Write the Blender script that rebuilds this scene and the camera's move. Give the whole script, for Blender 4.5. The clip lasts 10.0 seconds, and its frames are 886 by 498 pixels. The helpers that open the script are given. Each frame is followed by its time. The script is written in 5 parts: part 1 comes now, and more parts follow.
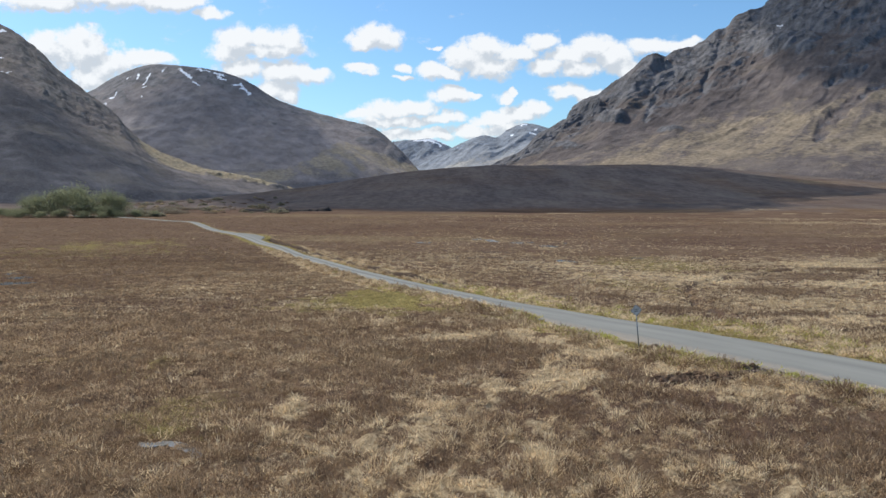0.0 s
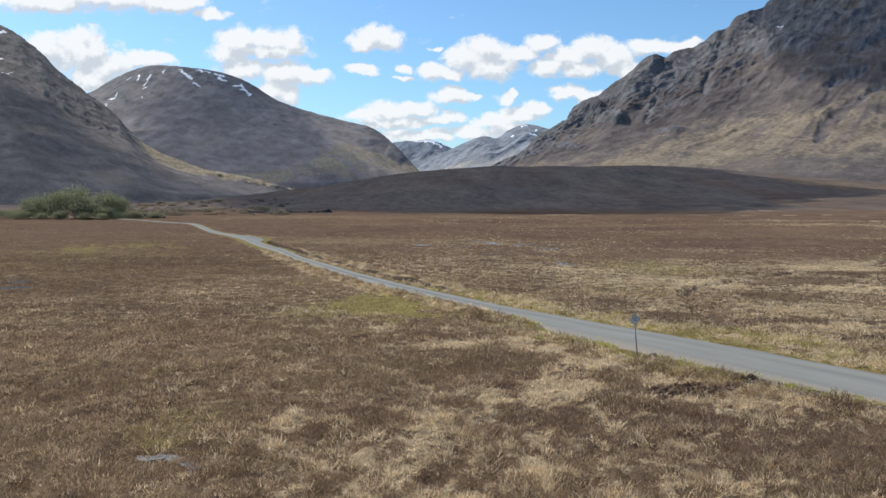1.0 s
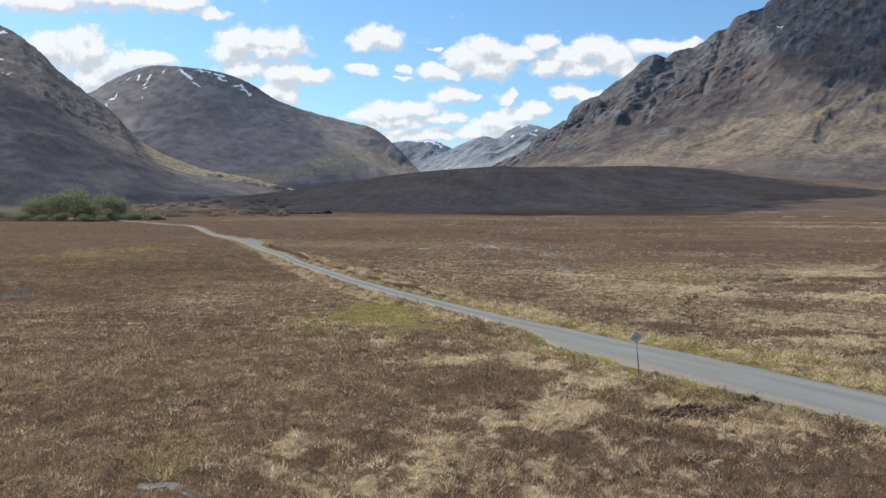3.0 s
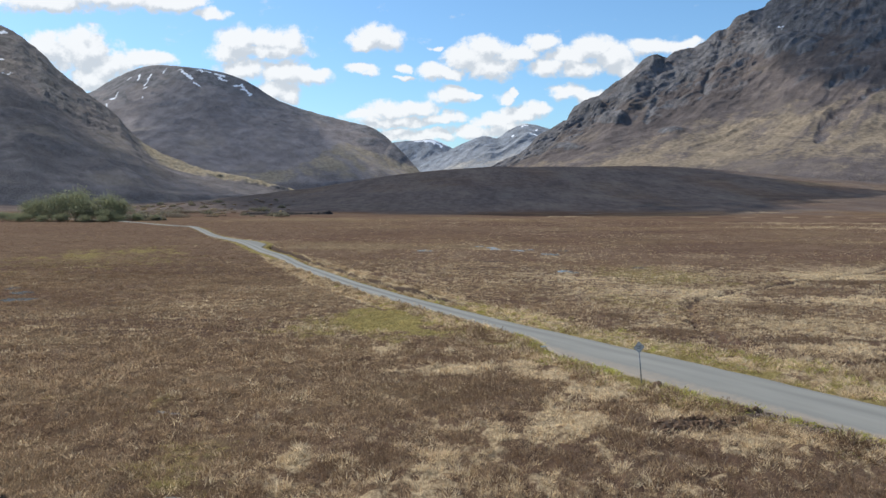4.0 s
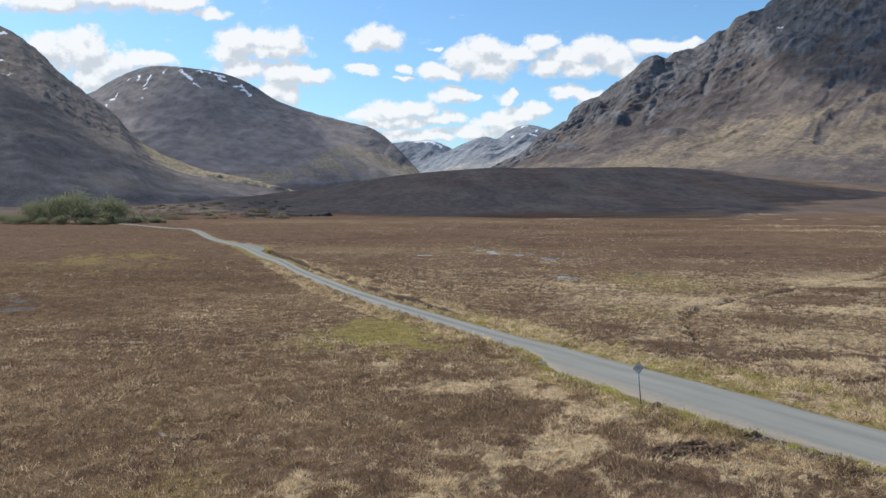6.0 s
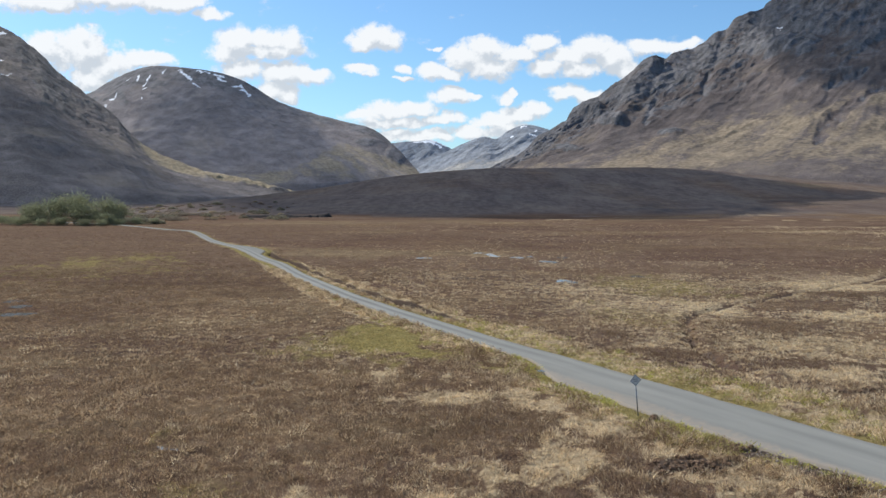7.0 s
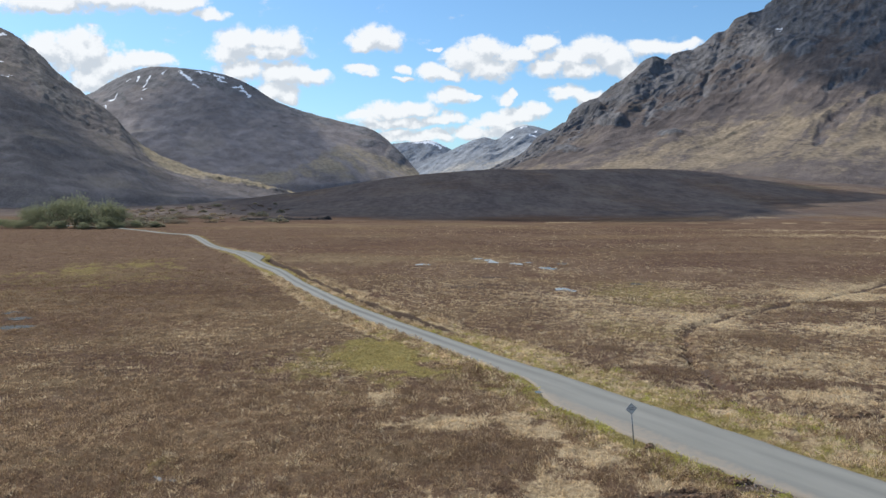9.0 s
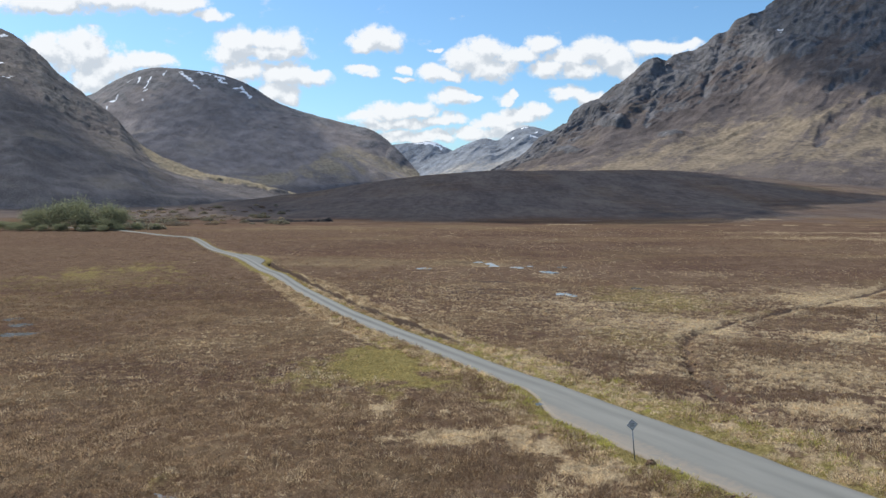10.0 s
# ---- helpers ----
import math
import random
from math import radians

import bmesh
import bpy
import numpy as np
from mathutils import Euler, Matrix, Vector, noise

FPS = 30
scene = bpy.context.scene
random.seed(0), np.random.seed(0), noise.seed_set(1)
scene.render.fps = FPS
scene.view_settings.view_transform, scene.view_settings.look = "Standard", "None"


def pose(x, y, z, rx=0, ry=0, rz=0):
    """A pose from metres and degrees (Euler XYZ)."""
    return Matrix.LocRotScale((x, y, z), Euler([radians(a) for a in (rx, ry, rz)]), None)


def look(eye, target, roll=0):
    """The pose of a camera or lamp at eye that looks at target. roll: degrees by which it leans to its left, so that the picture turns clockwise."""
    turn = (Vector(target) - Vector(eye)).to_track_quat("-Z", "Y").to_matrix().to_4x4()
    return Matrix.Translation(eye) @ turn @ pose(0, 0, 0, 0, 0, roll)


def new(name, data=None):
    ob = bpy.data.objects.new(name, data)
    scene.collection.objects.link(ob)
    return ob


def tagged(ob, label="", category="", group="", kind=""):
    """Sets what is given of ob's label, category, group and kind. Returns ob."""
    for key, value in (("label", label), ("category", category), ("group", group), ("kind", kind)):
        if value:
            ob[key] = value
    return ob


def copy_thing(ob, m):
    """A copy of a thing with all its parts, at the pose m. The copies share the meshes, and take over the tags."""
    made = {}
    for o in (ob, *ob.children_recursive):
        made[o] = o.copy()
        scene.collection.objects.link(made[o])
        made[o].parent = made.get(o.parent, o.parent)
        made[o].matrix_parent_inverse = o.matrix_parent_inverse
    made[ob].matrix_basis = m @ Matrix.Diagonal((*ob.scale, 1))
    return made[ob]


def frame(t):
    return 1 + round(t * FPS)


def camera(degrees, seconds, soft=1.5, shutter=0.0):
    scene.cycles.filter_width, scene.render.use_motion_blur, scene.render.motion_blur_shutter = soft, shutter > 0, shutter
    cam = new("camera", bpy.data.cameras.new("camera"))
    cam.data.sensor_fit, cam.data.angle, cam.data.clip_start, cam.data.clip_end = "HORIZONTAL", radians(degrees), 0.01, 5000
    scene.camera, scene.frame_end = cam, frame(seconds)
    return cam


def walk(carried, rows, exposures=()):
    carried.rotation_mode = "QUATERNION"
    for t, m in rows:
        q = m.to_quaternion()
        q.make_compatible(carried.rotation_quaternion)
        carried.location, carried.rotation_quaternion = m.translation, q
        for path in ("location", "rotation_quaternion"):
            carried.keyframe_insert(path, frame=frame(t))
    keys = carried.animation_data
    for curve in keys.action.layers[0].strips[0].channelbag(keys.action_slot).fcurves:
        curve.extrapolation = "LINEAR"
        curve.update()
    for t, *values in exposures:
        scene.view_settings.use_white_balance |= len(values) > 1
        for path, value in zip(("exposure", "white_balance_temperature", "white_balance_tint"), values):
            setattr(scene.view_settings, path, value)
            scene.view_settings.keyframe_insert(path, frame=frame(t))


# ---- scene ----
# ---------------- camera ----------------
cam = camera(62.0, 10.0, soft=1.5)
PATH = [
    (0, (0.142, 0.792, 8.669), (0.143, 2.785, 8.512), 0.0),
    (0.5, (0.196, 0.797, 8.871), (0.197, 2.791, 8.716), 0.0),
    (1, (0.241, 0.815, 9.113), (0.241, 2.809, 8.958), 0.0),
    (1.5, (0.233, 0.832, 9.333), (0.233, 2.826, 9.179), 0.05),
    (2, (0.227, 0.89, 9.553), (0.227, 2.884, 9.398), 0.0),
    (2.5, (0.22, 0.921, 9.792), (0.22, 2.915, 9.637), 0.0),
    (4, (0.034, 0.952, 10.603), (0.033, 2.946, 10.447), -0.0),
    (4.5, (0.028, 0.978, 10.834), (0.027, 2.972, 10.678), 0.0),
    (5, (0.022, 0.974, 11.102), (0.021, 2.968, 10.946), 0.0),
    (5.5, (0.023, 0.966, 11.393), (0.022, 2.96, 11.238), 0.0),
    (7, (0.13, 0.898, 12.389), (0.131, 2.892, 12.234), -0.0),
    (7.5, (0.195, 0.895, 12.739), (0.196, 2.889, 12.584), -0.0),
    (8, (0.268, 0.905, 13.113), (0.268, 2.899, 12.958), 0.0),
    (8.5, (0.291, 0.89, 13.499), (0.293, 2.884, 13.345), 0.0),
    (9, (0.323, 0.889, 13.923), (0.324, 2.884, 13.769), 0.0),
    (9.5, (0.296, 0.902, 14.341), (0.295, 2.896, 14.188), 0.0),
    (10, (0.324, 0.956, 14.736), (0.323, 2.95, 14.584), -0.0),
]
walk(cam, [(t, look(eye, target, roll)) for t, eye, target, roll in PATH], exposures=[(0, 0.0), (10, 0.0)])

# ---------------- light ----------------
SUN_EL, SUN_AZ = 49.0, -55.0          # height, and turn from straight ahead (minus: to the left)
SUN = Vector((math.sin(radians(SUN_AZ)) * math.cos(radians(SUN_EL)),
              math.cos(radians(SUN_AZ)) * math.cos(radians(SUN_EL)), math.sin(radians(SUN_EL))))
sun = new("sun", bpy.data.lights.new("sun", "SUN"))
sun.data.energy, sun.data.angle, sun.data.color = 4.5, radians(0.53), (1.0, 0.955, 0.868)
sun.matrix_world = look(SUN * 3000, (0, 0, 0))

SKY_STRENGTH = 0.115
CLOUD_BRIGHT, CLOUD_GREY = (0.93, 0.955, 0.98, 1), (0.62, 0.675, 0.74, 1)


def add(tree, kind, **values):
    n = tree.nodes.new(kind)
    for key, value in values.items():
        if key == "op":
            n.operation = value
        elif key == "blend":
            n.blend_type = value
        elif key == "data":
            n.data_type = value
    return n


def math_node(tree, op, a, b=None, c=None, clamp=False):
    n = add(tree, "ShaderNodeMath", op=op)
    n.use_clamp = clamp
    for socket, v in zip(n.inputs, (a, b, c)):
        if v is None:
            continue
        if isinstance(v, (int, float)):
            socket.default_value = v
        else:
            tree.links.new(v, socket)
    return n.outputs[0]


def step_node(tree, value, lo, hi):
    n = tree.nodes.new("ShaderNodeMapRange")
    n.interpolation_type = "SMOOTHSTEP"
    tree.links.new(value, n.inputs[0])
    n.inputs[1].default_value, n.inputs[2].default_value = lo, hi
    return n.outputs[0]


def mix_node(tree, fac, a, b, blend="MIX"):
    n = add(tree, "ShaderNodeMix", data="RGBA", blend=blend)
    for socket, v in ((n.inputs[0], fac), (n.inputs[6], a), (n.inputs[7], b)):
        if isinstance(v, (int, float)):
            socket.default_value = v
        elif isinstance(v, tuple):
            socket.default_value = v if len(v) == 4 else (*v, 1)
        else:
            tree.links.new(v, socket)
    return n.outputs[2]


def noise_node(tree, vector, scale, detail=5, rough=0.55, distort=0.0, lac=2.0):
    n = tree.nodes.new("ShaderNodeTexNoise")
    n.inputs["Scale"].default_value, n.inputs["Detail"].default_value = scale, detail
    n.inputs["Roughness"].default_value, n.inputs["Distortion"].default_value = rough, distort
    n.inputs["Lacunarity"].default_value = lac
    if vector is not None:
        tree.links.new(vector, n.inputs["Vector"])
    return n.outputs


def squash(t, vector, scale):
    n = t.nodes.new("ShaderNodeMapping")
    n.inputs["Scale"].default_value = scale
    t.links.new(vector, n.inputs["Vector"])
    return n.outputs[0]


# Cumulus clouds: heaps of (sideways, up, half width, half height) per unit ahead.
CLOUDS_LEFT = [
    [(-0.520, 0.252, 0.112, 0.022), (-0.438, 0.257, 0.112, 0.022), (-0.371, 0.253, 0.071, 0.020), (-0.341, 0.249, 0.041, 0.012),
     (-0.307, 0.233, 0.033, 0.012)],
    [(-0.527, 0.191, 0.046, 0.028), (-0.482, 0.187, 0.061, 0.040), (-0.477, 0.205, 0.018, 0.016), (-0.449, 0.165, 0.051, 0.030),
     (-0.395, 0.176, 0.051, 0.014), (-0.472, 0.150, 0.041, 0.028), (-0.377, 0.178, 0.031, 0.010)],
    [(-0.271, 0.200, 0.041, 0.026), (-0.237, 0.200, 0.041, 0.022), (-0.203, 0.196, 0.035, 0.026), (-0.290, 0.187, 0.035, 0.020),
     (-0.237, 0.185, 0.076, 0.015)],
    [(-0.268, 0.163, 0.051, 0.020), (-0.215, 0.157, 0.051, 0.022), (-0.177, 0.153, 0.039, 0.014), (-0.223, 0.135, 0.039, 0.022),
     (-0.208, 0.126, 0.018, 0.012)],
]
CLOUDS_RIGHT = [
    [(-0.086, 0.205, 0.039, 0.022), (-0.109, 0.196, 0.033, 0.014), (-0.071, 0.197, 0.027, 0.016)],
    [(-0.109, 0.161, 0.029, 0.008), (-0.053, 0.166, 0.014, 0.008), (-0.053, 0.152, 0.016, 0.005), (-0.013, 0.191, 0.012, 0.005)],
    [(0.057, 0.191, 0.041, 0.022), (0.034, 0.176, 0.049, 0.020), (0.061, 0.165, 0.061, 0.020), (-0.015, 0.159, 0.031, 0.016),
     (0.012, 0.157, 0.025, 0.012), (0.102, 0.183, 0.041, 0.016), (0.132, 0.196, 0.031, 0.014)],
    [(0.200, 0.191, 0.041, 0.024), (0.170, 0.179, 0.046, 0.018), (0.185, 0.165, 0.051, 0.018), (0.226, 0.179, 0.041, 0.022),
     (0.140, 0.166, 0.037, 0.014), (0.282, 0.191, 0.051, 0.014), (0.320, 0.196, 0.041, 0.010), (0.245, 0.165, 0.041, 0.016)],
]
CLOUDS_LOW = [
    [(0.012, 0.126, 0.039, 0.014), (0.012, 0.133, 0.027, 0.010), (0.042, 0.129, 0.015, 0.006), (0.080, 0.126, 0.016, 0.012),
     (0.091, 0.135, 0.010, 0.006)],
    [(0.170, 0.131, 0.037, 0.013), (0.189, 0.124, 0.031, 0.012), (0.155, 0.135, 0.020, 0.010)],
    [(-0.072, 0.109, 0.046, 0.016), (-0.038, 0.112, 0.041, 0.014), (-0.102, 0.101, 0.041, 0.010), (-0.004, 0.100, 0.046, 0.011),
     (-0.064, 0.094, 0.071, 0.012)],
    [(0.103, 0.105, 0.041, 0.016), (0.072, 0.094, 0.046, 0.014), (0.042, 0.082, 0.051, 0.014), (0.125, 0.109, 0.025, 0.012),
     (-0.019, 0.075, 0.051, 0.012), (-0.064, 0.077, 0.041, 0.012), (0.088, 0.082, 0.051, 0.014)],
]


def cloud_group():
    """A node group: the thickness of the clouds at a place of the sky."""
    g = bpy.data.node_groups.new("cloud_thickness", "ShaderNodeTree")
    g.interface.new_socket("Place", in_out="INPUT", socket_type="NodeSocketVector")
    g.interface.new_socket("Thickness", in_out="OUTPUT", socket_type="NodeSocketFloat")
    gin, gout = g.nodes.new("NodeGroupInput"), g.nodes.new("NodeGroupOutput")
    stir = noise_node(g, gin.outputs[0], 30, 4, 0.5)
    off = add(g, "ShaderNodeVectorMath", op="MULTIPLY_ADD")
    g.links.new(stir["Color"], off.inputs[0])
    off.inputs[1].default_value, off.inputs[2].default_value = (0.036, 0.026, 0), (-0.018, -0.013, 0)
    place = add(g, "ShaderNodeVectorMath", op="ADD")
    g.links.new(gin.outputs[0], place.inputs[0]), g.links.new(off.outputs[0], place.inputs[1])
    top = None
    for heap in CLOUDS_LEFT + CLOUDS_RIGHT + CLOUDS_LOW:
        for cx, cy, rx, ry in heap:
            m = g.nodes.new("ShaderNodeMapping")
            m.inputs["Scale"].default_value = (1 / rx, 1 / ry, 0)
            m.inputs["Location"].default_value = (-cx / rx, -cy / ry, 0)
            g.links.new(place.outputs[0], m.inputs["Vector"])
            b = g.nodes.new("ShaderNodeTexGradient")
            b.gradient_type = "SPHERICAL"
            g.links.new(m.outputs[0], b.inputs[0])
            top = b.outputs[1] if top is None else math_node(g, "MAXIMUM", top, b.outputs[1])
    fine = noise_node(g, gin.outputs[0], 42, 9, 0.66)
    rough = math_node(g, "MULTIPLY_ADD", fine["Fac"], 1.4, -0.70)
    held = step_node(g, top, 0.0, 0.16)
    g.links.new(math_node(g, "MULTIPLY_ADD", rough, held, top), gout.inputs[0])
    return g


world = bpy.data.worlds.new("world")
scene.world = world
world.use_nodes = True
wt = world.node_tree
wt.nodes.clear()
sky = wt.nodes.new("ShaderNodeTexSky")
sky.sky_type, sky.sun_disc = "NISHITA", False
sky.sun_elevation, sky.sun_rotation = radians(SUN_EL), radians(SUN_AZ)
sky.altitude, sky.air_density, sky.dust_density, sky.ozone_density = 300, 1.0, 1.0, 3.5
blue = mix_node(wt, 1.0, sky.outputs[0], (0.93 * SKY_STRENGTH, 1.22 * SKY_STRENGTH, 1.36 * SKY_STRENGTH, 1), "MULTIPLY")
way = wt.nodes.new("ShaderNodeTexCoord").outputs["Generated"]
split = wt.nodes.new("ShaderNodeSeparateXYZ")
wt.links.new(way, split.inputs[0])
ahead = math_node(wt, "MAXIMUM", split.outputs[1], 0.02)
plane = wt.nodes.new("ShaderNodeCombineXYZ")
wt.links.new(math_node(wt, "DIVIDE", split.outputs[0], ahead), plane.inputs[0])
wt.links.new(math_node(wt, "DIVIDE", split.outputs[2], ahead), plane.inputs[1])
group = cloud_group()
thick = wt.nodes.new("ShaderNodeGroup")
thick.node_tree = group
wt.links.new(plane.outputs[0], thick.inputs[0])
sunward = add(wt, "ShaderNodeVectorMath", op="ADD")
wt.links.new(plane.outputs[0], sunward.inputs[0])
sunward.inputs[1].default_value = (-0.006, 0.015, 0)
thick_sunward = wt.nodes.new("ShaderNodeGroup")
thick_sunward.node_tree = group
wt.links.new(sunward.outputs[0], thick_sunward.inputs[0])
in_front = step_node(wt, split.outputs[1], 0.3, 0.5)
wisps = noise_node(wt, squash(wt, plane.outputs[0], (0.7, 1.3, 1.0)), 26, 8, 0.66)["Fac"]
wisps = math_node(wt, "MULTIPLY", step_node(wt, wisps, 0.60, 0.78), 0.55)
cover_low = math_node(wt, "MULTIPLY", math_node(wt, "MAXIMUM", step_node(wt, thick.outputs[0], 0.02, 0.50), wisps), in_front)
# the broken cloud goes on overhead and behind
up = math_node(wt, "MAXIMUM", split.outputs[2], 0.05)
ceiling_plane = wt.nodes.new("ShaderNodeCombineXYZ")
wt.links.new(math_node(wt, "DIVIDE", split.outputs[0], up), ceiling_plane.inputs[0])
wt.links.new(math_node(wt, "DIVIDE", split.outputs[1], up), ceiling_plane.inputs[1])
broken = noise_node(wt, ceiling_plane.outputs[0], 1.1, 6, 0.6)["Fac"]
high = math_node(wt, "MAXIMUM", step_node(wt, split.outputs[2], 0.29, 0.40), math_node(wt, "SUBTRACT", 1.0, in_front))
cover_high = math_node(wt, "MULTIPLY", step_node(wt, broken, 0.53, 0.68), high)
lit = step_node(wt, math_node(wt, "SUBTRACT", thick.outputs[0], thick_sunward.outputs[0]), -0.30, 0.30)
cloud_colour = mix_node(wt, lit, CLOUD_GREY, CLOUD_BRIGHT)
cloud_fac = math_node(wt, "MULTIPLY", math_node(wt, "MAXIMUM", cover_low, cover_high), 0.97)
sky_mix = mix_node(wt, cloud_fac, blue, cloud_colour)
bg, wout = wt.nodes.new("ShaderNodeBackground"), wt.nodes.new("ShaderNodeOutputWorld")
wt.links.new(sky_mix, bg.inputs[0])
wt.links.new(bg.outputs[0], wout.inputs[0])


# ---------------- noise and small arithmetic ----------------
def lattice(ix, iy, seed):
    h = (ix * 374761393 + iy * 668265263 + seed * 974634533) & 0xFFFFFFFF
    h = ((h ^ (h >> 13)) * 1274126177) & 0xFFFFFFFF
    h = h ^ (h >> 16)
    return (h & 0xFFFF) / 65535.0


def vnoise(x, y, seed):
    """Smooth noise from 0 to 1, one cell a unit."""
    x, y = np.asarray(x, float), np.asarray(y, float)
    ix, iy = np.floor(x).astype(np.int64), np.floor(y).astype(np.int64)
    fx, fy = x - ix, y - iy
    fx, fy = fx * fx * fx * (fx * (fx * 6 - 15) + 10), fy * fy * fy * (fy * (fy * 6 - 15) + 10)
    a = lattice(ix, iy, seed) * (1 - fx) + lattice(ix + 1, iy, seed) * fx
    b = lattice(ix, iy + 1, seed) * (1 - fx) + lattice(ix + 1, iy + 1, seed) * fx
    return a * (1 - fy) + b * fy


def fbm(x, y, octaves, seed, gain=0.5):
    total, amp, whole = 0.0, 1.0, 0.0
    for k in range(octaves):
        c, s = math.cos(0.7 * k), math.sin(0.7 * k)
        total = total + amp * vnoise((c * x - s * y) * 2 ** k, (s * x + c * y) * 2 ** k, seed + 17 * k)
        whole += amp
        amp *= gain
    return total / whole


def ridged(x, y, octaves, seed, gain=0.5):
    total, amp, whole = 0.0, 1.0, 0.0
    for k in range(octaves):
        c, s = math.cos(0.9 * k), math.sin(0.9 * k)
        n = vnoise((c * x - s * y) * 2 ** k, (s * x + c * y) * 2 ** k, seed + 31 * k)
        total = total + amp * (1 - np.abs(2 * n - 1)) ** 1.5
        whole += amp
        amp *= gain
    return total / whole


def ease(a, b, x):
    t = np.clip((np.asarray(x, float) - a) / (b - a), 0, 1)
    return t * t * (3 - 2 * t)


def spline(points, count):
    """A smooth line through points, evenly divided."""
    p = np.array(points, float)
    p = np.vstack([2 * p[0] - p[1], p, 2 * p[-1] - p[-2]])
    out = []
    for i in range(1, len(p) - 2):
        t = np.linspace(0, 1, 24, endpoint=False)[:, None]
        a, b, c, d = p[i - 1], p[i], p[i + 1], p[i + 2]
        out.append(0.5 * (2 * b + (c - a) * t + (2 * a - 5 * b + 4 * c - d) * t ** 2 + (3 * b - a - 3 * c + d) * t ** 3))
    line = np.vstack(out + [p[-2:-1]])
    s = np.r_[0, np.cumsum(np.linalg.norm(np.diff(line, axis=0), axis=1))]
    u = np.linspace(0, s[-1], count)
    return np.stack([np.interp(u, s, line[:, k]) for k in range(p.shape[1])], 1)


def grid_faces(rows, cols, wrap=False):
    i, j = np.meshgrid(np.arange(rows - 1), np.arange(cols if wrap else cols - 1), indexing="ij")
    k = (j + 1) % cols
    return np.stack([i * cols + j, i * cols + k, (i + 1) * cols + k, (i + 1) * cols + j], -1).reshape(-1, 4)


def mesh_of(name, verts, faces, material, smooth=True, floats=None):
    """A mesh from arrays; floats: named values for each vertex."""
    faces = np.asarray(faces, np.int32)
    me = bpy.data.meshes.new(name)
    n, k = faces.shape
    me.vertices.add(len(verts)), me.loops.add(n * k), me.polygons.add(n)
    me.vertices.foreach_set("co", np.ascontiguousarray(verts, np.float32).ravel())
    me.loops.foreach_set("vertex_index", faces.ravel())
    me.polygons.foreach_set("loop_start", np.arange(0, n * k, k, dtype=np.int32))
    me.polygons.foreach_set("use_smooth", np.full(n, smooth))
    me.update(calc_edges=True)
    for key, values in (floats or {}).items():
        me.attributes.new(key, "FLOAT", "POINT").data.foreach_set("value", np.ascontiguousarray(values, np.float32))
    me.materials.append(material)
    return me


def part(name, bm, material, parent=None, label="", smooth=False):
    """Links a bmesh as one mesh object, under a thing or a part."""
    me = bpy.data.meshes.new(name)
    bmesh.ops.recalc_face_normals(bm, faces=bm.faces)
    for f in bm.faces:
        f.smooth = smooth
    bm.to_mesh(me)
    bm.free()
    me.materials.append(material)
    ob = new(name, me)
    ob.parent = parent
    return tagged(ob, label)


# ---------------- materials ----------------
def material(name, rough=0.9, spec=0.2):
    m = bpy.data.materials.new(name)
    m.use_nodes = True
    t = m.node_tree
    b = t.nodes["Principled BSDF"]
    b.inputs["Roughness"].default_value = rough
    b.inputs["Specular IOR Level"].default_value = spec
    return m, t, b


def position(t):
    return t.nodes.new("ShaderNodeNewGeometry").outputs["Position"]


def attribute(t, name):
    n = t.nodes.new("ShaderNodeAttribute")
    n.attribute_name = name
    return n.outputs["Fac"]


def bump(t, b, height, strength, distance):
    n = t.nodes.new("ShaderNodeBump")
    n.inputs["Strength"].default_value, n.inputs["Distance"].default_value = strength, distance
    t.links.new(height, n.inputs["Height"])
    t.links.new(n.outputs[0], b.inputs["Normal"])


HEATHER_DARK, HEATHER, HEATHER_PALE = (0.122, 0.076, 0.049), (0.188, 0.127, 0.079), (0.275, 0.200, 0.121)
STRAW, STRAW_PALE = (0.33, 0.245, 0.145), (0.60, 0.47, 0.295)
MOSS, MOSS_PALE = (0.195, 0.158, 0.054), (0.31, 0.252, 0.105)
PEAT = (0.108, 0.078, 0.060)


